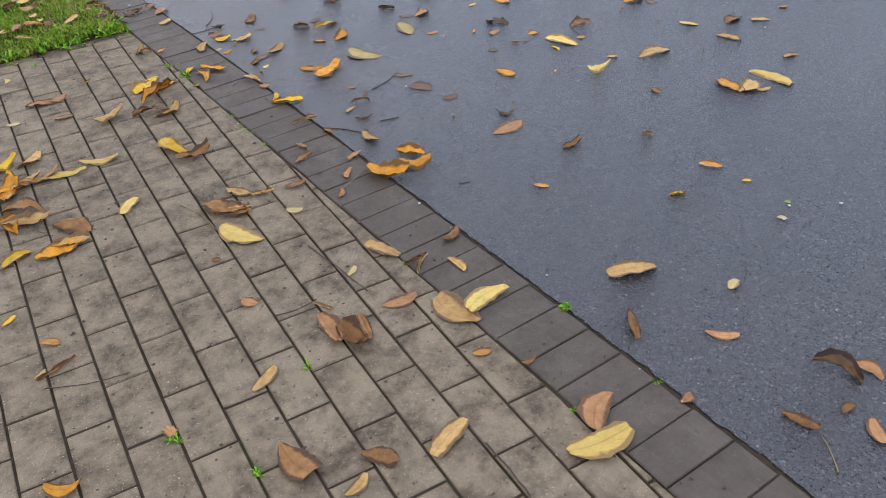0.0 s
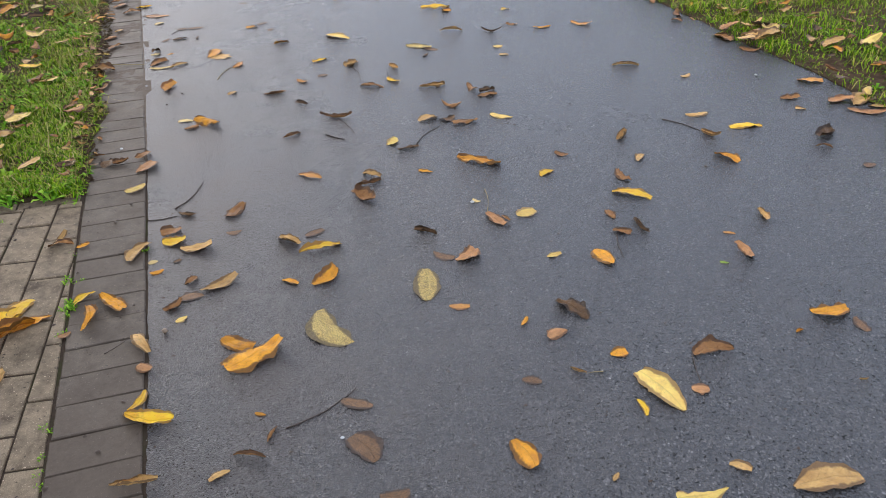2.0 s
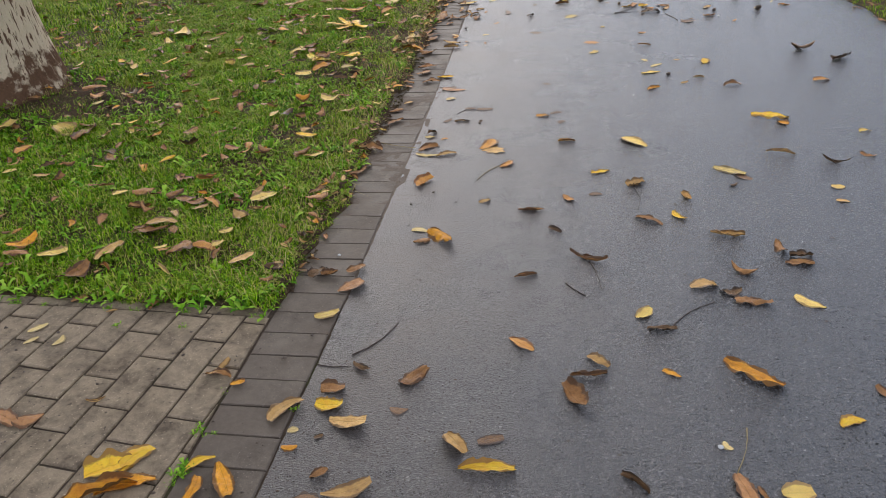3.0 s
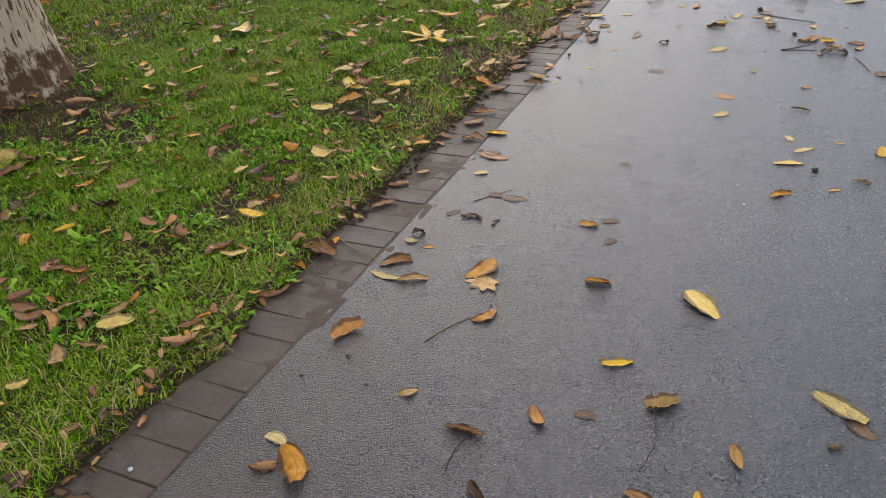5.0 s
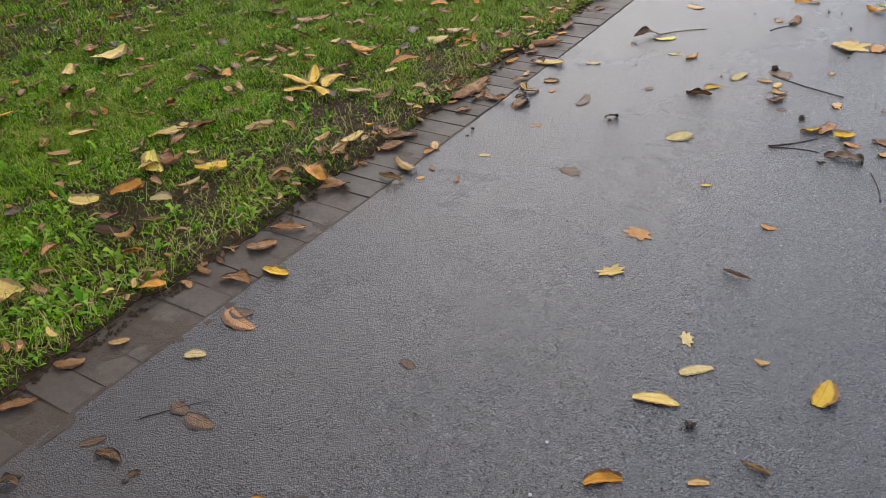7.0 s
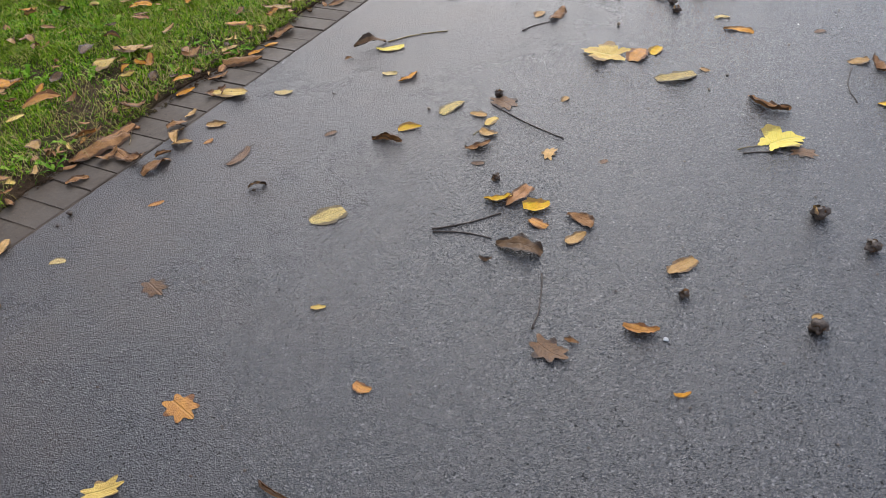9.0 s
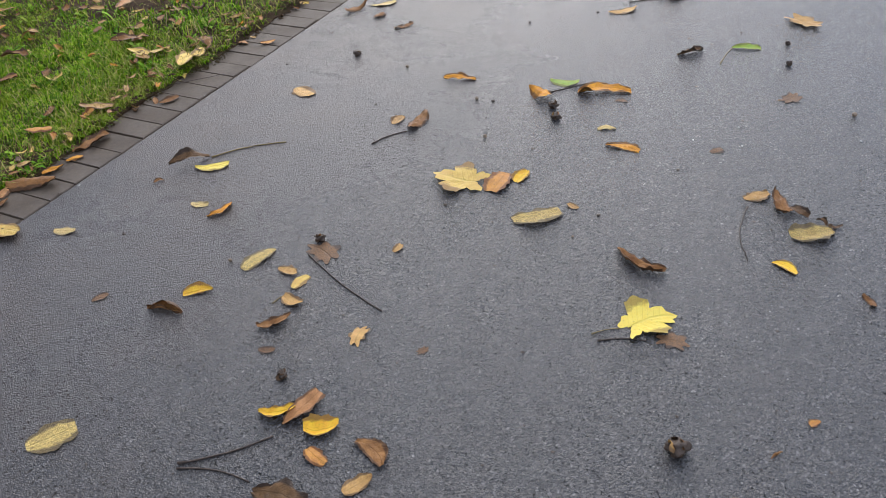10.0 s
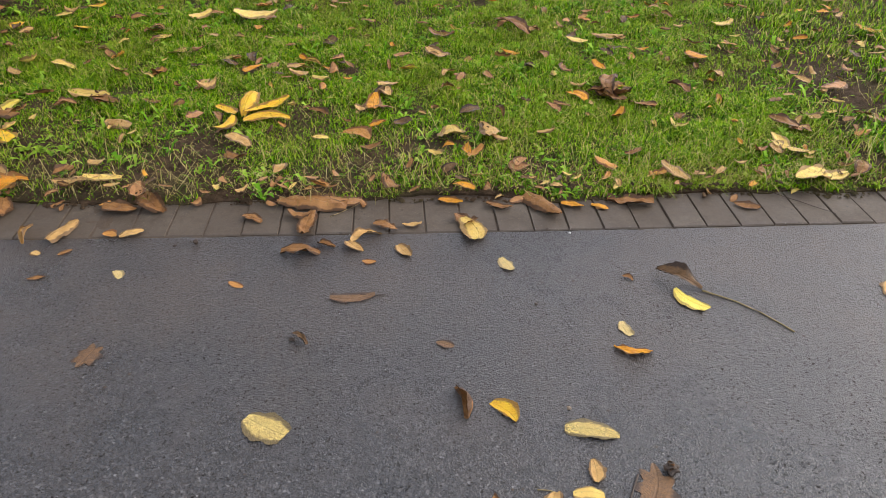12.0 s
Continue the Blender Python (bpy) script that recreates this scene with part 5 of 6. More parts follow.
leaf(-0.208, 6.660, 73, 0.047, 0.75, "orange", "oval", .4)
leaf(-0.331, 6.269, 49, 0.092, 0.46, "brown", "oval", .5)
leaf(-0.321, 6.295, 2, 0.105, 0.62, "brown", "oval", .5)
leaf(-0.481, 6.549, 96, 0.117, 0.59, "pale", "oval", .4)
leaf(-0.449, 6.441, 94, 0.078, 0.59, "tan", "oval", .5)
leaf(-0.348, 6.632, 83, 0.102, 0.61, "brown", "oval", .5)
leaf(-0.021, 6.744, 37, 0.044, 0.66, "cream", "oval", .05)
leaf(-0.117, 6.489, 54, 0.029, 0.95, "tan", "oval", .1)
leaf(-0.391, 7.206, 84, 0.215, 0.40, "brown", "oval", .6)
leaf(-0.266, 7.204, 0, 0.138, 0.39, "brown", "oval", .6)
leaf(-0.149, 7.210, 86, 0.109, 0.50, "brown", "oval", .5)
leaf(-0.311, 7.043, 59, 0.071, 0.54, "brown", "oval", .5)
leaf(-0.321, 7.668, 52, 0.074, 0.78, "brown", "oval", .6)
leaf(-0.274, 7.700, 18, 0.128, 0.60, "pale", "oval", .3)
leaf(-0.155, 7.494, 35, 0.068, 0.66, "tan", "oval", .4)
leaf(-0.174, 7.354, 46, 0.068, 0.65, "tan", "oval", .4)
leaf(-0.276, 7.434, 67, 0.076, 0.51, "brown", "oval", .5)
twig(0.050, 7.392, 0.048, 7.457, 0.0012, "twig")
pebble(0.235, 7.246, 0.0151, "dark")
pebble(-0.164, 6.854, 0.0113, "dark")
leaf(-1.004, 6.817, -136, 0.125, 0.40, "yellow", "oval", .3)
leaf(-1.060, 6.870, 179, 0.185, 0.38, "yellow", "oval", .3)
leaf(-1.038, 6.957, 129, 0.185, 0.33, "yellow", "oval", .3)
leaf(-0.966, 6.962, 103, 0.165, 0.38, "yellow", "oval", .3)
leaf(-0.882, 6.838, -24, 0.112, 0.48, "yellow", "oval", .3)
leaf(-0.885, 6.465, 68, 0.113, 0.54, "tan", "oval", .4)
leaf(-0.752, 6.915, 53, 0.104, 0.65, "tan", "oval", .4)
leaf(-0.817, 7.313, 49, 0.137, 0.46, "orange", "oval", .4)
leaf(-1.070, 7.338, 4, 0.169, 0.43, "amber", "oval", .4)
leaf(-1.215, 7.379, 15, 0.079, 0.66, "tan", "oval", .4)
leaf(-0.846, 7.637, 1, 0.126, 0.78, "pale", "oval", .4)
leaf(-1.459, 7.003, 100, 0.101, 0.60, "tan", "oval", .5)
leaf(-1.449, 7.130, 48, 0.077, 0.47, "amber", "oval", .4)
leaf(-1.615, 7.574, 30, 0.184, 0.40, "tan", "oval", .4)
leaf(-0.436, 7.626, 79, 0.076, 0.52, "amber", "oval", .4)
leaf(-0.617, 6.926, 69, 0.086, 0.64, "brown", "oval", .6)
leaf(-2.105, 7.226, 91, 0.078, 0.63, "brown", "oval", .5)
leaf(-0.575, 6.497, 74, 0.064, 0.63, "tan", "oval", .5)
# along the walk
twig(0.632, 7.993, 0.939, 7.886, 0.0018, "twig")
husk(0.621, 8.060, 0.0211, "dark")
husk(1.699, 7.788, 0.0331, "tan")
husk(1.839, 7.701, 0.0266, "dark")
husk(1.782, 7.354, 0.0278, "dark")
leaf(1.772, 7.398, 39, 0.026, 0.78, "tan", "oval", .5)
leaf(1.975, 7.484, -9, 0.075, 0.50, "orange", "oval", .5)
leaf(1.921, 7.983, 50, 0.026, 0.76, "orange", "oval", .3)
leaf(1.910, 7.595, 53, 0.026, 0.50, "pale", "oval", .3)
leaf(1.870, 7.867, 61, 0.031, 0.47, "amber", "rolled", .4)
leaf(0.859, 7.596, 58, 0.026, 0.88, "dark", "oval", .7)
leaf(0.229, 7.267, 49, 0.055, 0.45, "dark", "oval", .7)
leaf(1.008, 7.254, 10, 0.035, 0.46, "dark", "oval", .5)
leaf(0.017, 7.063, 59, 0.048, 0.51, "orange", "oval", .1)
leaf(-0.233, 7.377, 119, 0.095, 0.42, "tan", "oval", .6)
leaf(-0.491, 7.668, 71, 0.074, 0.63, "amber", "oval", .4)
leaf(-0.411, 7.909, 40, 0.150, 0.52, "brown", "oval", .6)
leaf(-0.429, 7.999, 74, 0.070, 0.62, "amber", "oval", .4)
leaf(-0.419, 8.082, 62, 0.055, 0.64, "amber", "oval", .4)
leaf(-0.098, 7.778, 25, 0.067, 0.59, "cream", "oval", .2)
leaf(-1.201, 8.119, 38, 0.102, 0.52, "amber", "oval", .4)
leaf(-0.645, 8.131, 45, 0.084, 0.52, "orange", "oval", .4)
leaf(-1.250, 8.273, -2, 0.170, 0.52, "brown", "oval", .6)
leaf(-1.137, 8.348, 52, 0.111, 0.45, "brown", "oval", .5)
# along the walk
leaf(0.824, 8.497, -175, 0.172, 0.95, "pale", "maple", .4, stalk=(0.906, 8.528))
leaf(0.941, 8.532, 95, 0.118, 0.64, "orange", "oval", .35)
leaf(0.986, 8.591, 88, 0.075, 0.66, "yellow", "oval", .35)
leaf(1.117, 8.415, 45, 0.144, 0.52, "lace", "oval", .2)
leaf(1.185, 8.503, -21, 0.039, 0.68, "tan", "oval", .3)
leaf(1.522, 8.134, 52, 0.140, 0.95, "lime", "maple", .35, stalk=(1.427, 8.032))
twig(1.448, 8.016, 1.547, 8.064, 0.0016, "twig")
leaf(1.600, 8.093, 9, 0.081, 0.76, "stain", "oak", .05)
leaf(1.433, 8.328, -19, 0.147, 0.34, "brown", "oval", .7)
leaf(1.772, 8.478, -21, 0.068, 0.58, "yellow", "oval", .25)
leaf(1.810, 8.640, 39, 0.119, 0.66, "lace", "oval", .4)
leaf(1.638, 8.767, 49, 0.082, 0.65, "tan", "oval", .5)
twig(1.625, 8.704, 1.681, 8.459, 0.0015, "twig")
leaf(1.705, 8.745, -62, 0.119, 0.37, "brown", "oval", .7)
leaf(1.753, 8.729, -21, 0.058, 0.65, "dark", "oval", .8)
leaf(1.819, 8.710, -29, 0.033, 0.57, "dark", "oval", .8)
leaf(1.852, 8.700, 24, 0.037, 0.53, "dark", "oval", .8)
leaf(1.973, 8.422, -49, 0.048, 0.49, "brown", "oval", .5)
leaf(1.202, 8.878, 4, 0.110, 0.41, "amber", "oval", .4)
leaf(1.002, 9.244, 24, 0.186, 0.40, "amber", "oval", .5)
leaf(0.819, 9.117, -31, 0.107, 0.66, "amber", "oval", .6)
leaf(0.853, 9.238, 14, 0.105, 0.50, "green", "oval", .2)
husk(0.892, 9.044, 0.0233, "dark")
husk(0.932, 8.974, 0.0244, "tan")
leaf(1.111, 8.977, 26, 0.059, 0.55, "cream", "oval", .5)
leaf(1.090, 9.183, 8, 0.043, 0.65, "stain", "oval", .1)
twig(0.836, 9.144, 0.942, 9.278, 0.0016, "twig")
leaf(0.517, 8.765, 92, 0.125, 0.47, "brown", "oval", .5)
twig(0.453, 8.572, 0.514, 8.692, 0.0018, "twig")
leaf(0.446, 8.750, 91, 0.068, 0.69, "tan", "oval", .2)
leaf(0.481, 9.124, 16, 0.124, 0.34, "amber", "oval", .5)
leaf(-0.008, 8.790, -14, 0.100, 0.75, "tan", "oval", .1)
husk(-0.014, 9.165, 0.0218, "dark")
leaf(-0.308, 9.581, 63, 0.115, 0.39, "brown", "oval", .5)
leaf(-0.160, 9.556, 85, 0.073, 0.62, "brown", "oval", .6)
leaf(0.012, 9.493, 62, 0.095, 0.39, "brown", "oval", .5)
leaf(-0.227, 9.688, 48, 0.125, 0.39, "cream", "oval", .2)
twig(-0.209, 9.741, -0.207, 9.865, 0.0012, "twig")
leaf(-0.342, 9.952, 51, 0.120, 0.66, "yellow", "oval", .3)
leaf(-0.111, 10.115, 26, 0.099, 0.40, "brown", "oval", .5)
pebble(0.775, 8.759, 0.0118, "tan")
pebble(0.620, 8.995, 0.0111, "tan")
pebble(0.680, 9.006, 0.0110, "dark")
pebble(0.852, 8.359, 0.0118, "dark")
pebble(1.268, 8.493, 0.0113, "dark")
pebble(1.242, 8.368, 0.0068, "tan")
pebble(1.396, 8.818, 0.0094, "dark")
pebble(1.809, 9.367, 0.0148, "tan")
husk(1.506, 9.869, 0.0109, "dark")
husk(1.547, 9.680, 0.0123, "dark")
leaf(-0.028, 8.226, 53, 0.131, 0.42, "dark", "oval", .6)
leaf(0.053, 8.238, 37, 0.110, 0.46, "lime", "oval", .25)
twig(0.011, 8.283, 0.175, 8.465, 0.0020, "stalk")
leaf(-0.045, 8.099, 59, 0.031, 0.65, "brown", "oval", .5)
leaf(0.176, 8.048, 16, 0.057, 0.55, "cream", "oval", .3)
leaf(0.259, 8.055, 79, 0.091, 0.44, "amber", "oval", .5)
leaf(0.516, 7.920, 80, 0.114, 0.50, "lace", "oval", .15)
leaf(0.461, 7.746, 42, 0.077, 0.59, "yellow", "oval", .4)
leaf(0.436, 7.659, 13, 0.100, 0.60, "brown", "rolled", .6)
leaf(0.625, 7.912, 0, 0.061, 0.60, "tan", "oval", .4)
leaf(0.677, 7.889, 87, 0.060, 0.63, "pale", "oval", .25)
leaf(0.709, 7.816, -6, 0.062, 0.68, "tan", "oval", .4)
twig(0.672, 7.791, 0.683, 7.839, 0.0012, "stalk")
leaf(0.724, 7.736, 57, 0.086, 0.46, "brown", "oval", .5)
leaf(0.663, 8.024, 162, 0.115, 0.80, "stain", "oak", .05)
leaf(0.935, 7.788, 100, 0.078, 0.61, "tan", "oak", .35)
leaf(0.766, 7.651, 23, 0.040, 0.66, "stain", "oval", .1)
leaf(1.101, 7.812, 63, 0.035, 0.74, "stain", "oak", .05)
husk(0.855, 7.601, 0.0159, "dark")
leaf(0.841, 8.122, 90, 0.040, 0.66, "tan", "oval", .3)
pebble(0.452, 7.879, 0.0088, "tan")
pebble(0.079, 7.842, 0.0099, "dark")
pebble(0.455, 7.964, 0.0060, "dark")
leaf(1.374, 9.777, 19, 0.105, 0.47, "green", "oval", .3, stalk=(1.319, 9.607))
leaf(1.524, 10.111, -34, 0.174, 0.73, "tan", "oak", .35)
leaf(0.815, 9.986, 52, 0.135, 0.42, "tan", "oval", .4)
leaf(0.977, 10.230, 42, 0.173, 0.39, "brown", "oval", .5)
twig(0.801, 10.092, 0.923, 10.177, 0.0015, "twig")
leaf(0.460, 10.262, 4, 0.092, 0.55, "green", "oval", .1)
leaf(0.585, 10.293, 48, 0.064, 0.55, "orange", "oval", .2)
leaf(0.930, 10.651, 26, 0.094, 0.40, "cream", "oval", .2)
leaf(1.508, 11.021, 11, 0.133, 0.39, "brown", "oval", .5)
leaf(1.190, 9.660, 49, 0.109, 0.46, "dark", "oval", .8)
leaf(1.606, 9.418, 68, 0.098, 0.73, "stain", "oak", .05)
leaf(1.467, 8.977, 53, 0.044, 0.77, "stain", "oval", .05)
pebble(1.386, 9.011, 0.0067, "white")
pebble(1.494, 9.148, 0.0069, "white")
pebble(1.533, 9.034, 0.0067, "white")
pebble(1.850, 9.205, 0.0070, "white")
pebble(0.490, 9.726, 0.0114, "dark")
pebble(0.716, 9.936, 0.0118, "dark")
leaf(-0.442, 9.119, 51, 0.062, 0.55, "orange", "oval", .4)
husk(-0.591, 9.138, 0.0146, "tan")
leaf(-0.592, 8.796, 116, 0.170, 0.48, "pale", "oval", .4)
leaf(-0.590, 8.873, 117, 0.105, 0.52, "pale", "oval", .4)
leaf(-0.430, 8.537, 70, 0.077, 0.54, "brown", "oval", .4)
leaf(-0.446, 8.181, 86, 0.143, 0.44, "brown", "oval", .5)
leaf(-0.554, 9.701, 54, 0.103, 0.65, "pale", "oval", .4)
leaf(-0.772, 8.729, -5, 0.076, 0.62, "tan", "oval", .4)
# along the walk
leaf(0.070, 7.375, 98, 0.116, 0.37, "stain", "oval", .05)
leaf(0.243, 7.611, 69, 0.045, 0.65, "stain", "oval", .2)
leaf(-0.177, 7.275, 69, 0.051, 0.66, "brown", "oval", .6)
leaf(-0.293, 7.512, 97, 0.058, 0.50, "tan", "oval", .4)
leaf(-1.666, 8.681, 25, 0.124, 0.78, "amber", "oval", .4)
leaf(-1.264, 8.218, 100, 0.105, 0.64, "brown", "oval", .6)
leaf(-1.305, 8.236, -12, 0.220, 0.34, "brown", "oval", .6)
leaf(-0.408, 7.771, 71, 0.081, 0.46, "brown", "oval", .5)
leaf(-0.608, 8.344, 30, 0.125, 0.54, "tan", "oval", .4)
leaf(-0.868, 7.771, 16, 0.138, 0.54, "tan", "oval", .4)
leaf(-0.827, 8.766, 10, 0.103, 0.49, "pale", "oval", .4)
leaf(-0.754, 8.797, 86, 0.076, 0.54, "pale", "oval", .4)
leaf(-0.960, 8.829, 64, 0.127, 0.43, "brown", "oval", .5)
leaf(-0.792, 10.215, 90, 0.173, 0.64, "pale", "oval", .4)
leaf(-0.690, 10.101, 80, 0.120, 0.55, "tan", "oval", .5)
leaf(-0.472, 10.093, 88, 0.101, 0.54, "amber", "oval", .4)
leaf(-0.596, 9.773, 96, 0.166, 0.63, "pale", "oval", .4)
leaf(-1.100, 9.672, 116, 0.124, 0.59, "pale", "oval", .3)
leaf(-1.241, 9.915, 86, 0.117, 0.65, "amber", "oval", .4)
twig(-0.538, 8.630, -0.400, 8.799, 0.0012, "twig")
leaf(-0.601, 9.158, 80, 0.036, 0.78, "tan", "oval", .5)
twig(-0.364, 9.784, -0.341, 9.911, 0.0012, "stalk")
leaf(-0.654, 9.530, 33, 0.117, 0.52, "brown", "oval", .5)
leaf(-2.010, 7.913, 41, 0.220, 0.39, "brown", "oval", .5)
leaf(-0.947, 8.870, 82, 0.060, 0.65, "tan", "oval", .4)
leaf(-0.520, 10.397, 69, 0.103, 0.53, "brown", "oval", .6)
leaf(-0.801, 10.822, 71, 0.132, 0.53, "pale", "oval", .4)
leaf(-0.668, 10.836, 44, 0.110, 0.53, "pale", "oval", .4)
pebble(0.112, 9.916, 0.0134, "dark")
pebble(0.241, 9.136, 0.0107, "tan")
pebble(-0.227, 8.978, 0.0097, "dark")
pebble(0.303, 8.820, 0.0082, "dark")
pebble(-0.267, 7.971, 0.0085, "white")
# along the walk
leaf(-0.216, 6.518, 157, 0.117, 0.45, "tan", "oval", .5)
leaf(-0.218, 6.716, 126, 0.070, 0.54, "tan", "oval", .4)
leaf(-0.122, 6.563, 132, 0.040, 0.63, "brown", "oval", .3)
leaf(-0.387, 6.716, 40, 0.143, 0.54, "brown", "oval", .5)
leaf(-0.323, 7.180, 77, 0.074, 0.55, "brown", "oval", .7)
leaf(-0.424, 7.280, 77, 0.159, 0.39, "pink", "oval", .4)
twig(-0.329, 7.269, -0.416, 7.353, 0.0012, "stalk")
leaf(0.519, 7.236, 61, 0.104, 0.81, "lace", "oval", .08)
leaf(0.002, 6.538, 108, 0.046, 0.43, "brown", "oval", .3)
husk(-0.178, 6.909, 0.0083, "dark")
leaf(-0.102, 7.402, 84, 0.039, 0.66, "orange", "oval", .1)
leaf(-1.022, 7.144, 63, 0.085, 0.58, "brown", "oval", .5)
leaf(-0.791, 7.181, 72, 0.063, 0.59, "pale", "oval", .4)
leaf(-1.289, 7.380, 113, 0.089, 0.55, "tan", "oval", .4)
leaf(-1.097, 6.332, 55, 0.141, 0.50, "brown", "oval", .5)
leaf(-1.351, 9.170, 116, 0.122, 0.65, "pink", "oval", .4)
leaf(-1.075, 9.032, 104, 0.081, 0.53, "pale", "oval", .4)
leaf(-1.448, 6.809, 142, 0.093, 0.63, "amber", "oval", .4)
leaf(-1.200, 8.229, 20, 0.177, 0.46, "brown", "oval", .6)
leaf(-2.164, 5.918, 132, 0.089, 0.65, "yellow", "oval", .4)
leaf(-2.104, 6.422, 139, 0.123, 0.54, "pale", "oval", .4)
leaf(-1.883, 5.663, 162, 0.070, 0.88, "yellow", "oval", .4)
leaf(-1.901, 7.575, 58, 0.138, 0.52, "brown", "oval", .5)
leaf(-1.844, 8.196, 80, 0.101, 0.66, "pale", "oval", .3)
leaf(-1.914, 8.344, 71, 0.148, 0.53, "tan", "oval", .4)
leaf(-2.144, 8.950, 119, 0.120, 0.52, "pale", "oval", .4)
leaf(-1.313, 8.540, 39, 0.109, 0.50, "brown", "oval", .5)
leaf(-2.087, 9.622, 60, 0.125, 0.65, "amber", "oval", .4)
leaf(-0.909, 6.069, 77, 0.091, 0.52, "brown", "oval", .5)
leaf(-1.417, 6.055, 70, 0.115, 0.52, "pale", "oval", .4)

# a heap blown together on the paving
leaf(-1.038, 2.197, 60, 0.135, 0.6, "amber", "oval", .55)
leaf(-1.014, 2.060, -30, 0.125, 0.5, "brown", "oval", .55)
leaf(-0.919, 2.221, 10, 0.14, 0.36, "tan", "oval", .55)
leaf(-1.068, 1.983, 80, 0.12, 0.6, "amber", "oval", .55)
leaf(-0.942, 1.765, -15, 0.11, 0.5, "tan", "oval", .55)
leaf(-1.021, 2.394, 30, 0.12, 0.55, "yellow", "oval", .55)
leaf(-0.031, 4.748, 40, 0.1, 0.5, "brown", "oval", 0.6)
leaf(0.240, 4.804, 75, 0.13, 0.55, "amber", "oval", 0.3)
leaf(-0.071, 5.613, 20, 0.07, 0.7, "stain", "oval", 0.05)


# ---- more leaf litter on the grass, past counting ----
LITTER = ("brown", "pink", "tan", "dark", "orange", "pale", "amber")


def litter(name, label, count, seed, xa, xb, ya, yb, allowed, big):
    """Many small dead leaves, joined."""
    rng = random.Random(seed)
    verts, flat, sizes, mats, uvs = [], [], [], [], []
    done = 0
    while done < count:
        x, y = rng.uniform(xa, xb), rng.uniform(ya, yb)
        if not allowed(x, y):
            continue
        done += 1
        k = rng.choice((0, 0, 0, 1, 1, 2, 2, 3, 4, 5, 6))
        bm = blade_mesh(rng.uniform(0.03, big), rng.uniform(0.4, 0.75), "rolled" if rng.random() < 0.12 else "oval", rng.uniform(0.3, 0.9), rng, False)
        layer = bm.loops.layers.uv.active
        m = pose(x, y, surface(x, y)[0], rng.uniform(-14, 14), rng.uniform(-14, 14), rng.uniform(0, 360))
        base = len(verts)
        bm.verts.index_update()
        verts += [tuple(m @ v.co) for v in bm.verts]
        for f in bm.faces:
            for l in f.loops:
                flat.append(base + l.vert.index)
                uvs += tuple(l[layer].uv)
            sizes.append(len(f.loops))
            mats.append(k)
        bm.free()
    ob = from_arrays(name, np.array(verts), flat, sizes, LEAF[LITTER[0]], True)
    for c in LITTER[1:]:
        ob.data.materials.append(LEAF[c])
    ob.data.polygons.foreach_set("material_index", np.array(mats, np.int32))
    ob.data.uv_layers.new(name="UVMap").data.foreach_set("uv", np.array(uvs, np.float32))
    return tagged(ob, label, "leaf litter", kind="stuff")


litter("leaf_litter", "small dead brown leaves scattered in the grass", 780, 4, -3.2, -0.3, 3.5, 9.6, on_lawn, 0.085)
litter("leaf_litter_beyond", "dead brown leaves scattered further off in the grass", 420, 5, -6.0, -0.5, 6.0, 12.5, lambda x, y: on_lawn(x, y) and (x < -2.6 or y > 8.6), 0.09)
litter("leaf_litter_rim", "dead leaf bits along the rim of the grass", 190, 6, -1.0, -0.15, 3.5, 11.0, lambda x, y: abs(x - left_edge(y) + EDGING + 0.02) < 0.07, 0.05)
litter("leaf_litter_far_side", "dead leaves in the grass on the far side", 620, 7, 2.4, 4.6, 1.6, 8.5, lambda x, y: x > right_edge(y) - 0.06, 0.10)


# ---- crumbs and grit on the path: past counting ----
def grit(name, label, count, material, small, large, seed, xa, xb, ya, yb, allowed):
    rng = random.Random(seed)
    verts, flat, sizes = [], [], []
    done = 0
    while done < count:
        x, y = rng.uniform(xa, xb), rng.uniform(ya, yb)
        if not allowed(x, y):
            continue
        z, _ = surface(x, y)
        r = small + (large - small) * rng.random() ** 4
        i = len(verts)
        a0 = rng.uniform(0, 6.28)
        for k in range(5):
            a = a0 + k * 1.2566
            q = r * rng.uniform(0.6, 1.3)
            verts.append((x + q * math.cos(a) * 1.2, y + q * math.sin(a), z - 0.001))
        verts.append((x + rng.uniform(-0.3, 0.3) * r, y, z + r * rng.uniform(0.35, 0.8)))
        for k in range(5):
            flat += [i + k, i + (k + 1) % 5, i + 5]
            sizes.append(3)
        done += 1
    ob = from_arrays(name, np.array(verts), flat, sizes, material)
    tagged(ob, label, "grit", kind="stuff")


def on_path(x, y):
    return left_edge(y) - 0.02 < x < right_edge(y)


grit("dark_crumbs", "dark crumbs of leaf and husk on the asphalt", 3600, M_HUSK, 0.0012, 0.006, 31, -0.6, 2.8, -0.5, 11.5, on_path)
grit("pale_grit", "tiny pale grit on the wet asphalt", 4200, M_STONE, 0.0006, 0.0022, 32, -0.6, 2.8, -0.5, 11.5, on_path)
grit("paving_crumbs", "dark crumbs scattered on the block paving", 1100, M_HUSK, 0.0012, 0.007, 33, -1.9, -0.02, -0.4, 3.4, lambda x, y: x < left_edge(y))

grit("rim_soil", "crumbs of brown soil spilled over the edging", 2600, M_SOIL, 0.002, 0.011, 34, -1.0, -0.1, 3.5, 11.0, lambda x, y: -0.01 < x - left_edge(y) + EDGING < 0.03 + 0.06 * noise.noise((x * 5, y * 5, 3)))


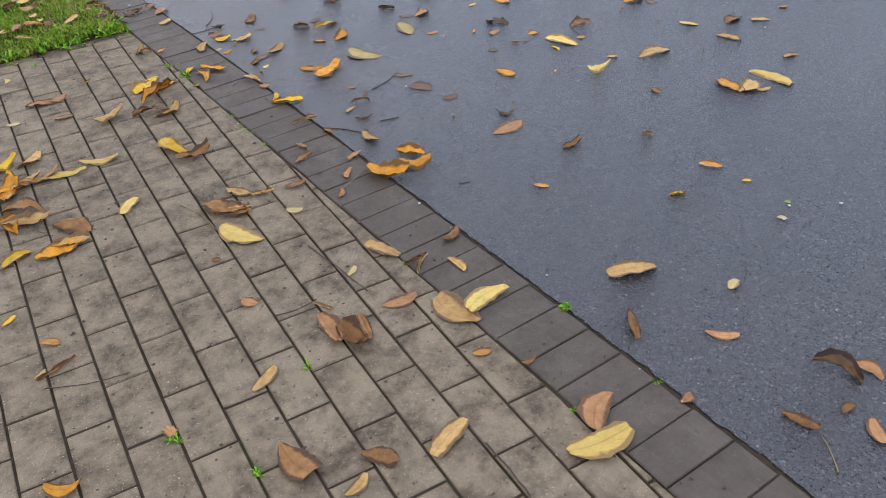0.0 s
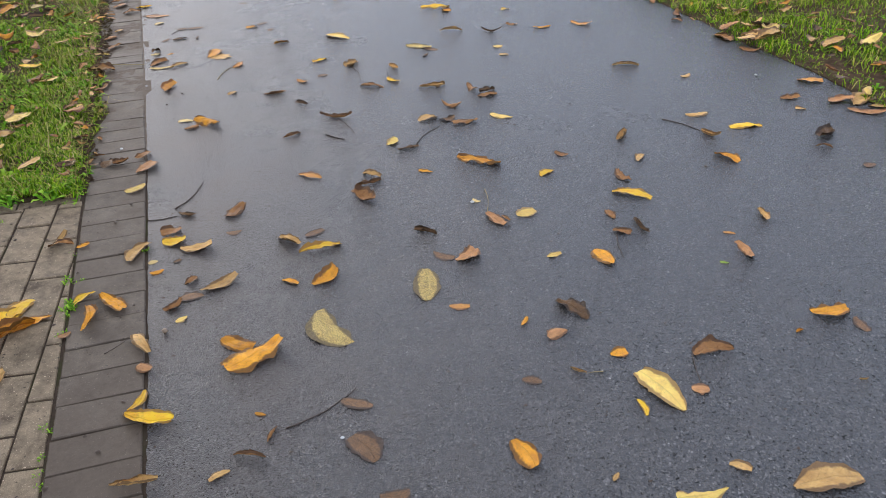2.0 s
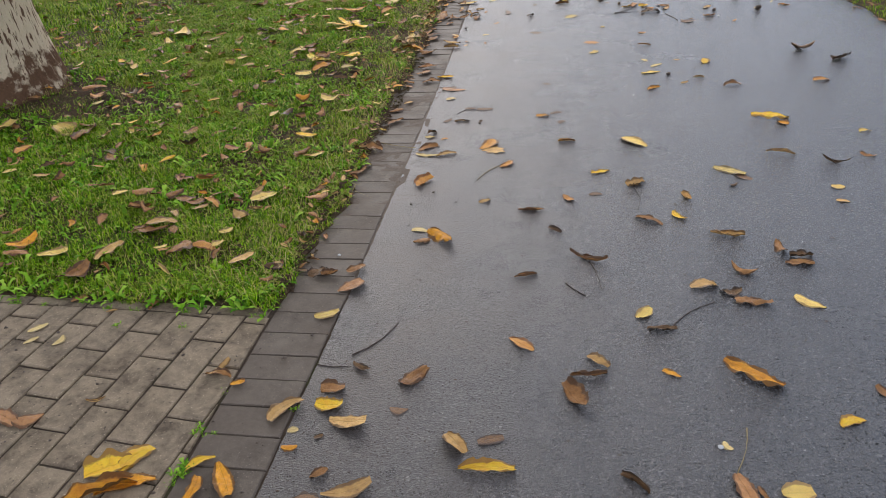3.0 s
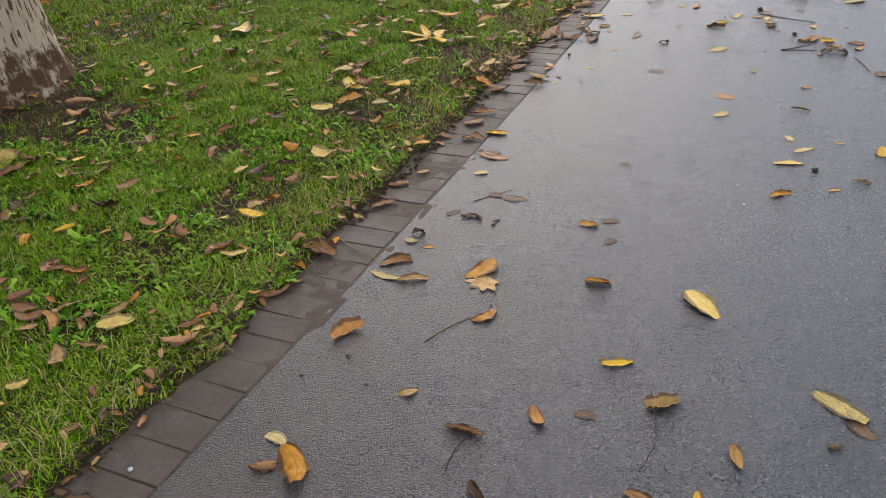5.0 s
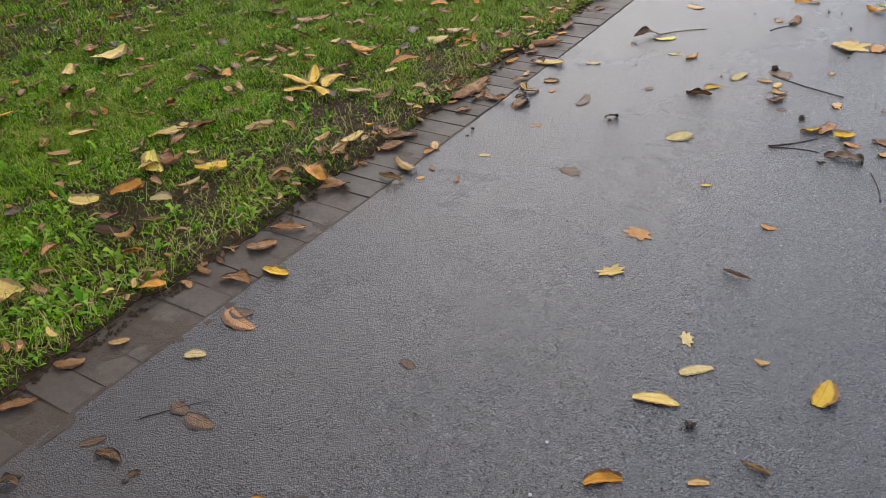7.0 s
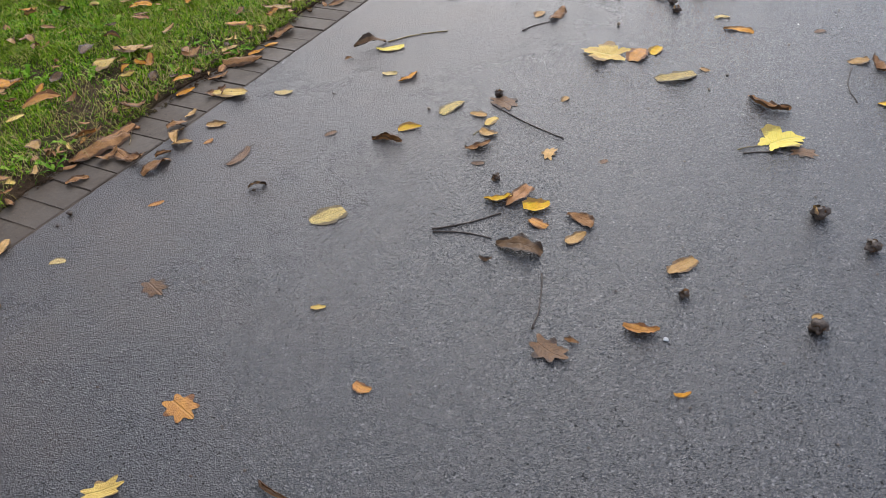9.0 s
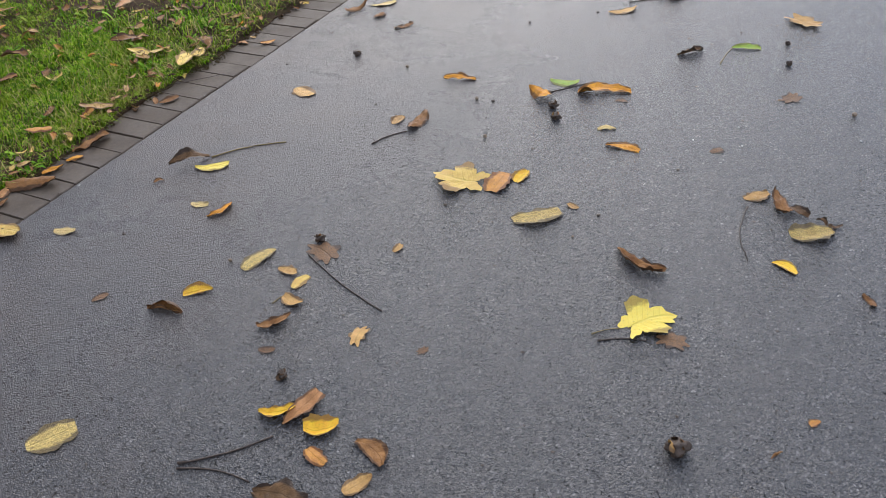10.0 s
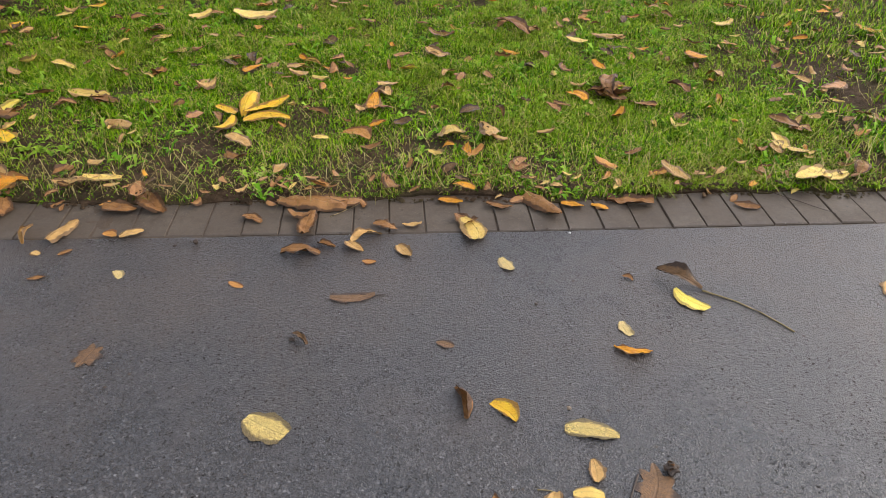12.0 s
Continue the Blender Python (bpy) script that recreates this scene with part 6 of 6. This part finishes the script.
# ---- weeds and moss ----
def rosettes(name, label, spots, material):
    """Low weeds: rings of spreading leaves, each folded along its middle."""
    rng = random.Random(41)
    verts, flat, sizes = [], [], []
    for x, y, z, size, n in spots:
        for k in range(n):
            a = 2 * math.pi * (k + rng.uniform(-0.9, 0.9)) / n
            l, w = size * rng.uniform(0.3, 1.2), size * rng.uniform(0.09, 0.24)
            rise = rng.uniform(0.2, 1.1)
            d, s = (math.cos(a), math.sin(a)), (-math.sin(a), math.cos(a))
            i = len(verts)
            for f, half, h in ((0.0, 0.15, 0.0), (0.34, 0.85, 0.5), (0.42, 0.45, 0.58), (0.70, 1.0, 0.75), (0.78, 0.55, 0.74), (1.0, 0.0, 0.55)):
                for t in ((-1, 0, 1) if half else (0,)):
                    verts.append((x + d[0] * l * f + s[0] * w * half * t, y + d[1] * l * f + s[1] * w * half * t, z + l * rise * h + (0.12 * w if t else 0)))
            for r in (0, 3, 6, 9):
                for c in (0, 1):
                    flat += [i + r + c, i + r + c + 1, i + r + c + 4, i + r + c + 3]
                    sizes.append(4)
            for c in (0, 1):
                flat += [i + 12 + c, i + 13 + c, i + 15]
                sizes.append(3)
    ob = from_arrays(name, np.array(verts), flat, sizes, material)
    return tagged(ob, label, "weeds", kind="stuff")


def weed_spots(count, seed, xa, xb, ya, yb, allowed):
    rng = random.Random(seed)
    out = []
    while len(out) < count:
        x, y = rng.uniform(xa, xb), rng.uniform(ya, yb)
        if allowed(x, y) and noise.noise((x * 1.7, y * 1.7, 50)) > rng.uniform(-0.5, 0.5):
            out.append((x, y, lawn_height(x, y), rng.uniform(0.018, 0.056), rng.randint(3, 7)))
    return out


rosettes("lawn_weeds", "low broad-leaved weeds among the grass", weed_spots(1900, 42, -2.8, -0.22, 3.45, 5.6, on_lawn) + weed_spots(120, 45, -2.0, -0.25, 3.36, 3.60, lambda x, y: y > PAVED_END - 0.03 + 0.05 * noise.noise((x * 4, 1.5, 0))) + weed_spots(1100, 44, -2.8, -0.22, 5.6, 9.2, on_lawn) + weed_spots(200, 43, 2.5, 4.2, 1.8, 7.5, lambda x, y: x > right_edge(y)), M_WEED)


def joint_weed(x, y, size):
    rng = random.Random(int(x * 1000 + y * 7777))
    ob = rosettes("joint_weed", "", [(rng.uniform(-0.012, 0.012), rng.uniform(-0.012, 0.012), -0.004, size * rng.uniform(0.5, 1.0), 6) for _ in range(5)], M_WEED)
    del ob["kind"]
    ob.location = (x, y, 0)
    tagged(ob, "tiny green weed growing in a paving joint", "weed", "weeds in the joints")


joint_weed(0.001, 0.641, 0.02)
joint_weed(-0.623, 0.858, 0.018)
joint_weed(-0.959, 0.836, 0.018)
joint_weed(-0.852, 0.645, 0.018)
joint_weed(-0.211, 1.055, 0.008)
joint_weed(-0.207, 0.364, 0.014)
joint_weed(-0.234, 2.746, 0.02)
joint_weed(-0.254, 2.706, 0.018)
joint_weed(-0.258, 2.858, 0.016)
joint_weed(-0.222, 2.716, 0.022)
joint_weed(-0.221, 2.851, 0.014)
joint_weed(-0.508, 3.299, 0.016)
joint_weed(-0.726, 3.288, 0.014)
joint_weed(-0.257, 2.869, 0.014)
joint_weed(-0.039, 2.964, 0.012)
joint_weed(-0.002, 0.325, 0.01)

gap_rng = random.Random(77)
for gap_weed in range(9):
    gap_y = gap_rng.uniform(1.9, 3.3)
    joint_weed(left_edge(gap_y) - EDGING - 0.006, gap_y, gap_rng.uniform(0.006, 0.013))
for gap_weed in range(14):
    joint_weed(gap_rng.uniform(-1.2, -0.3), PAVED_END - 0.028, gap_rng.uniform(0.006, 0.014))
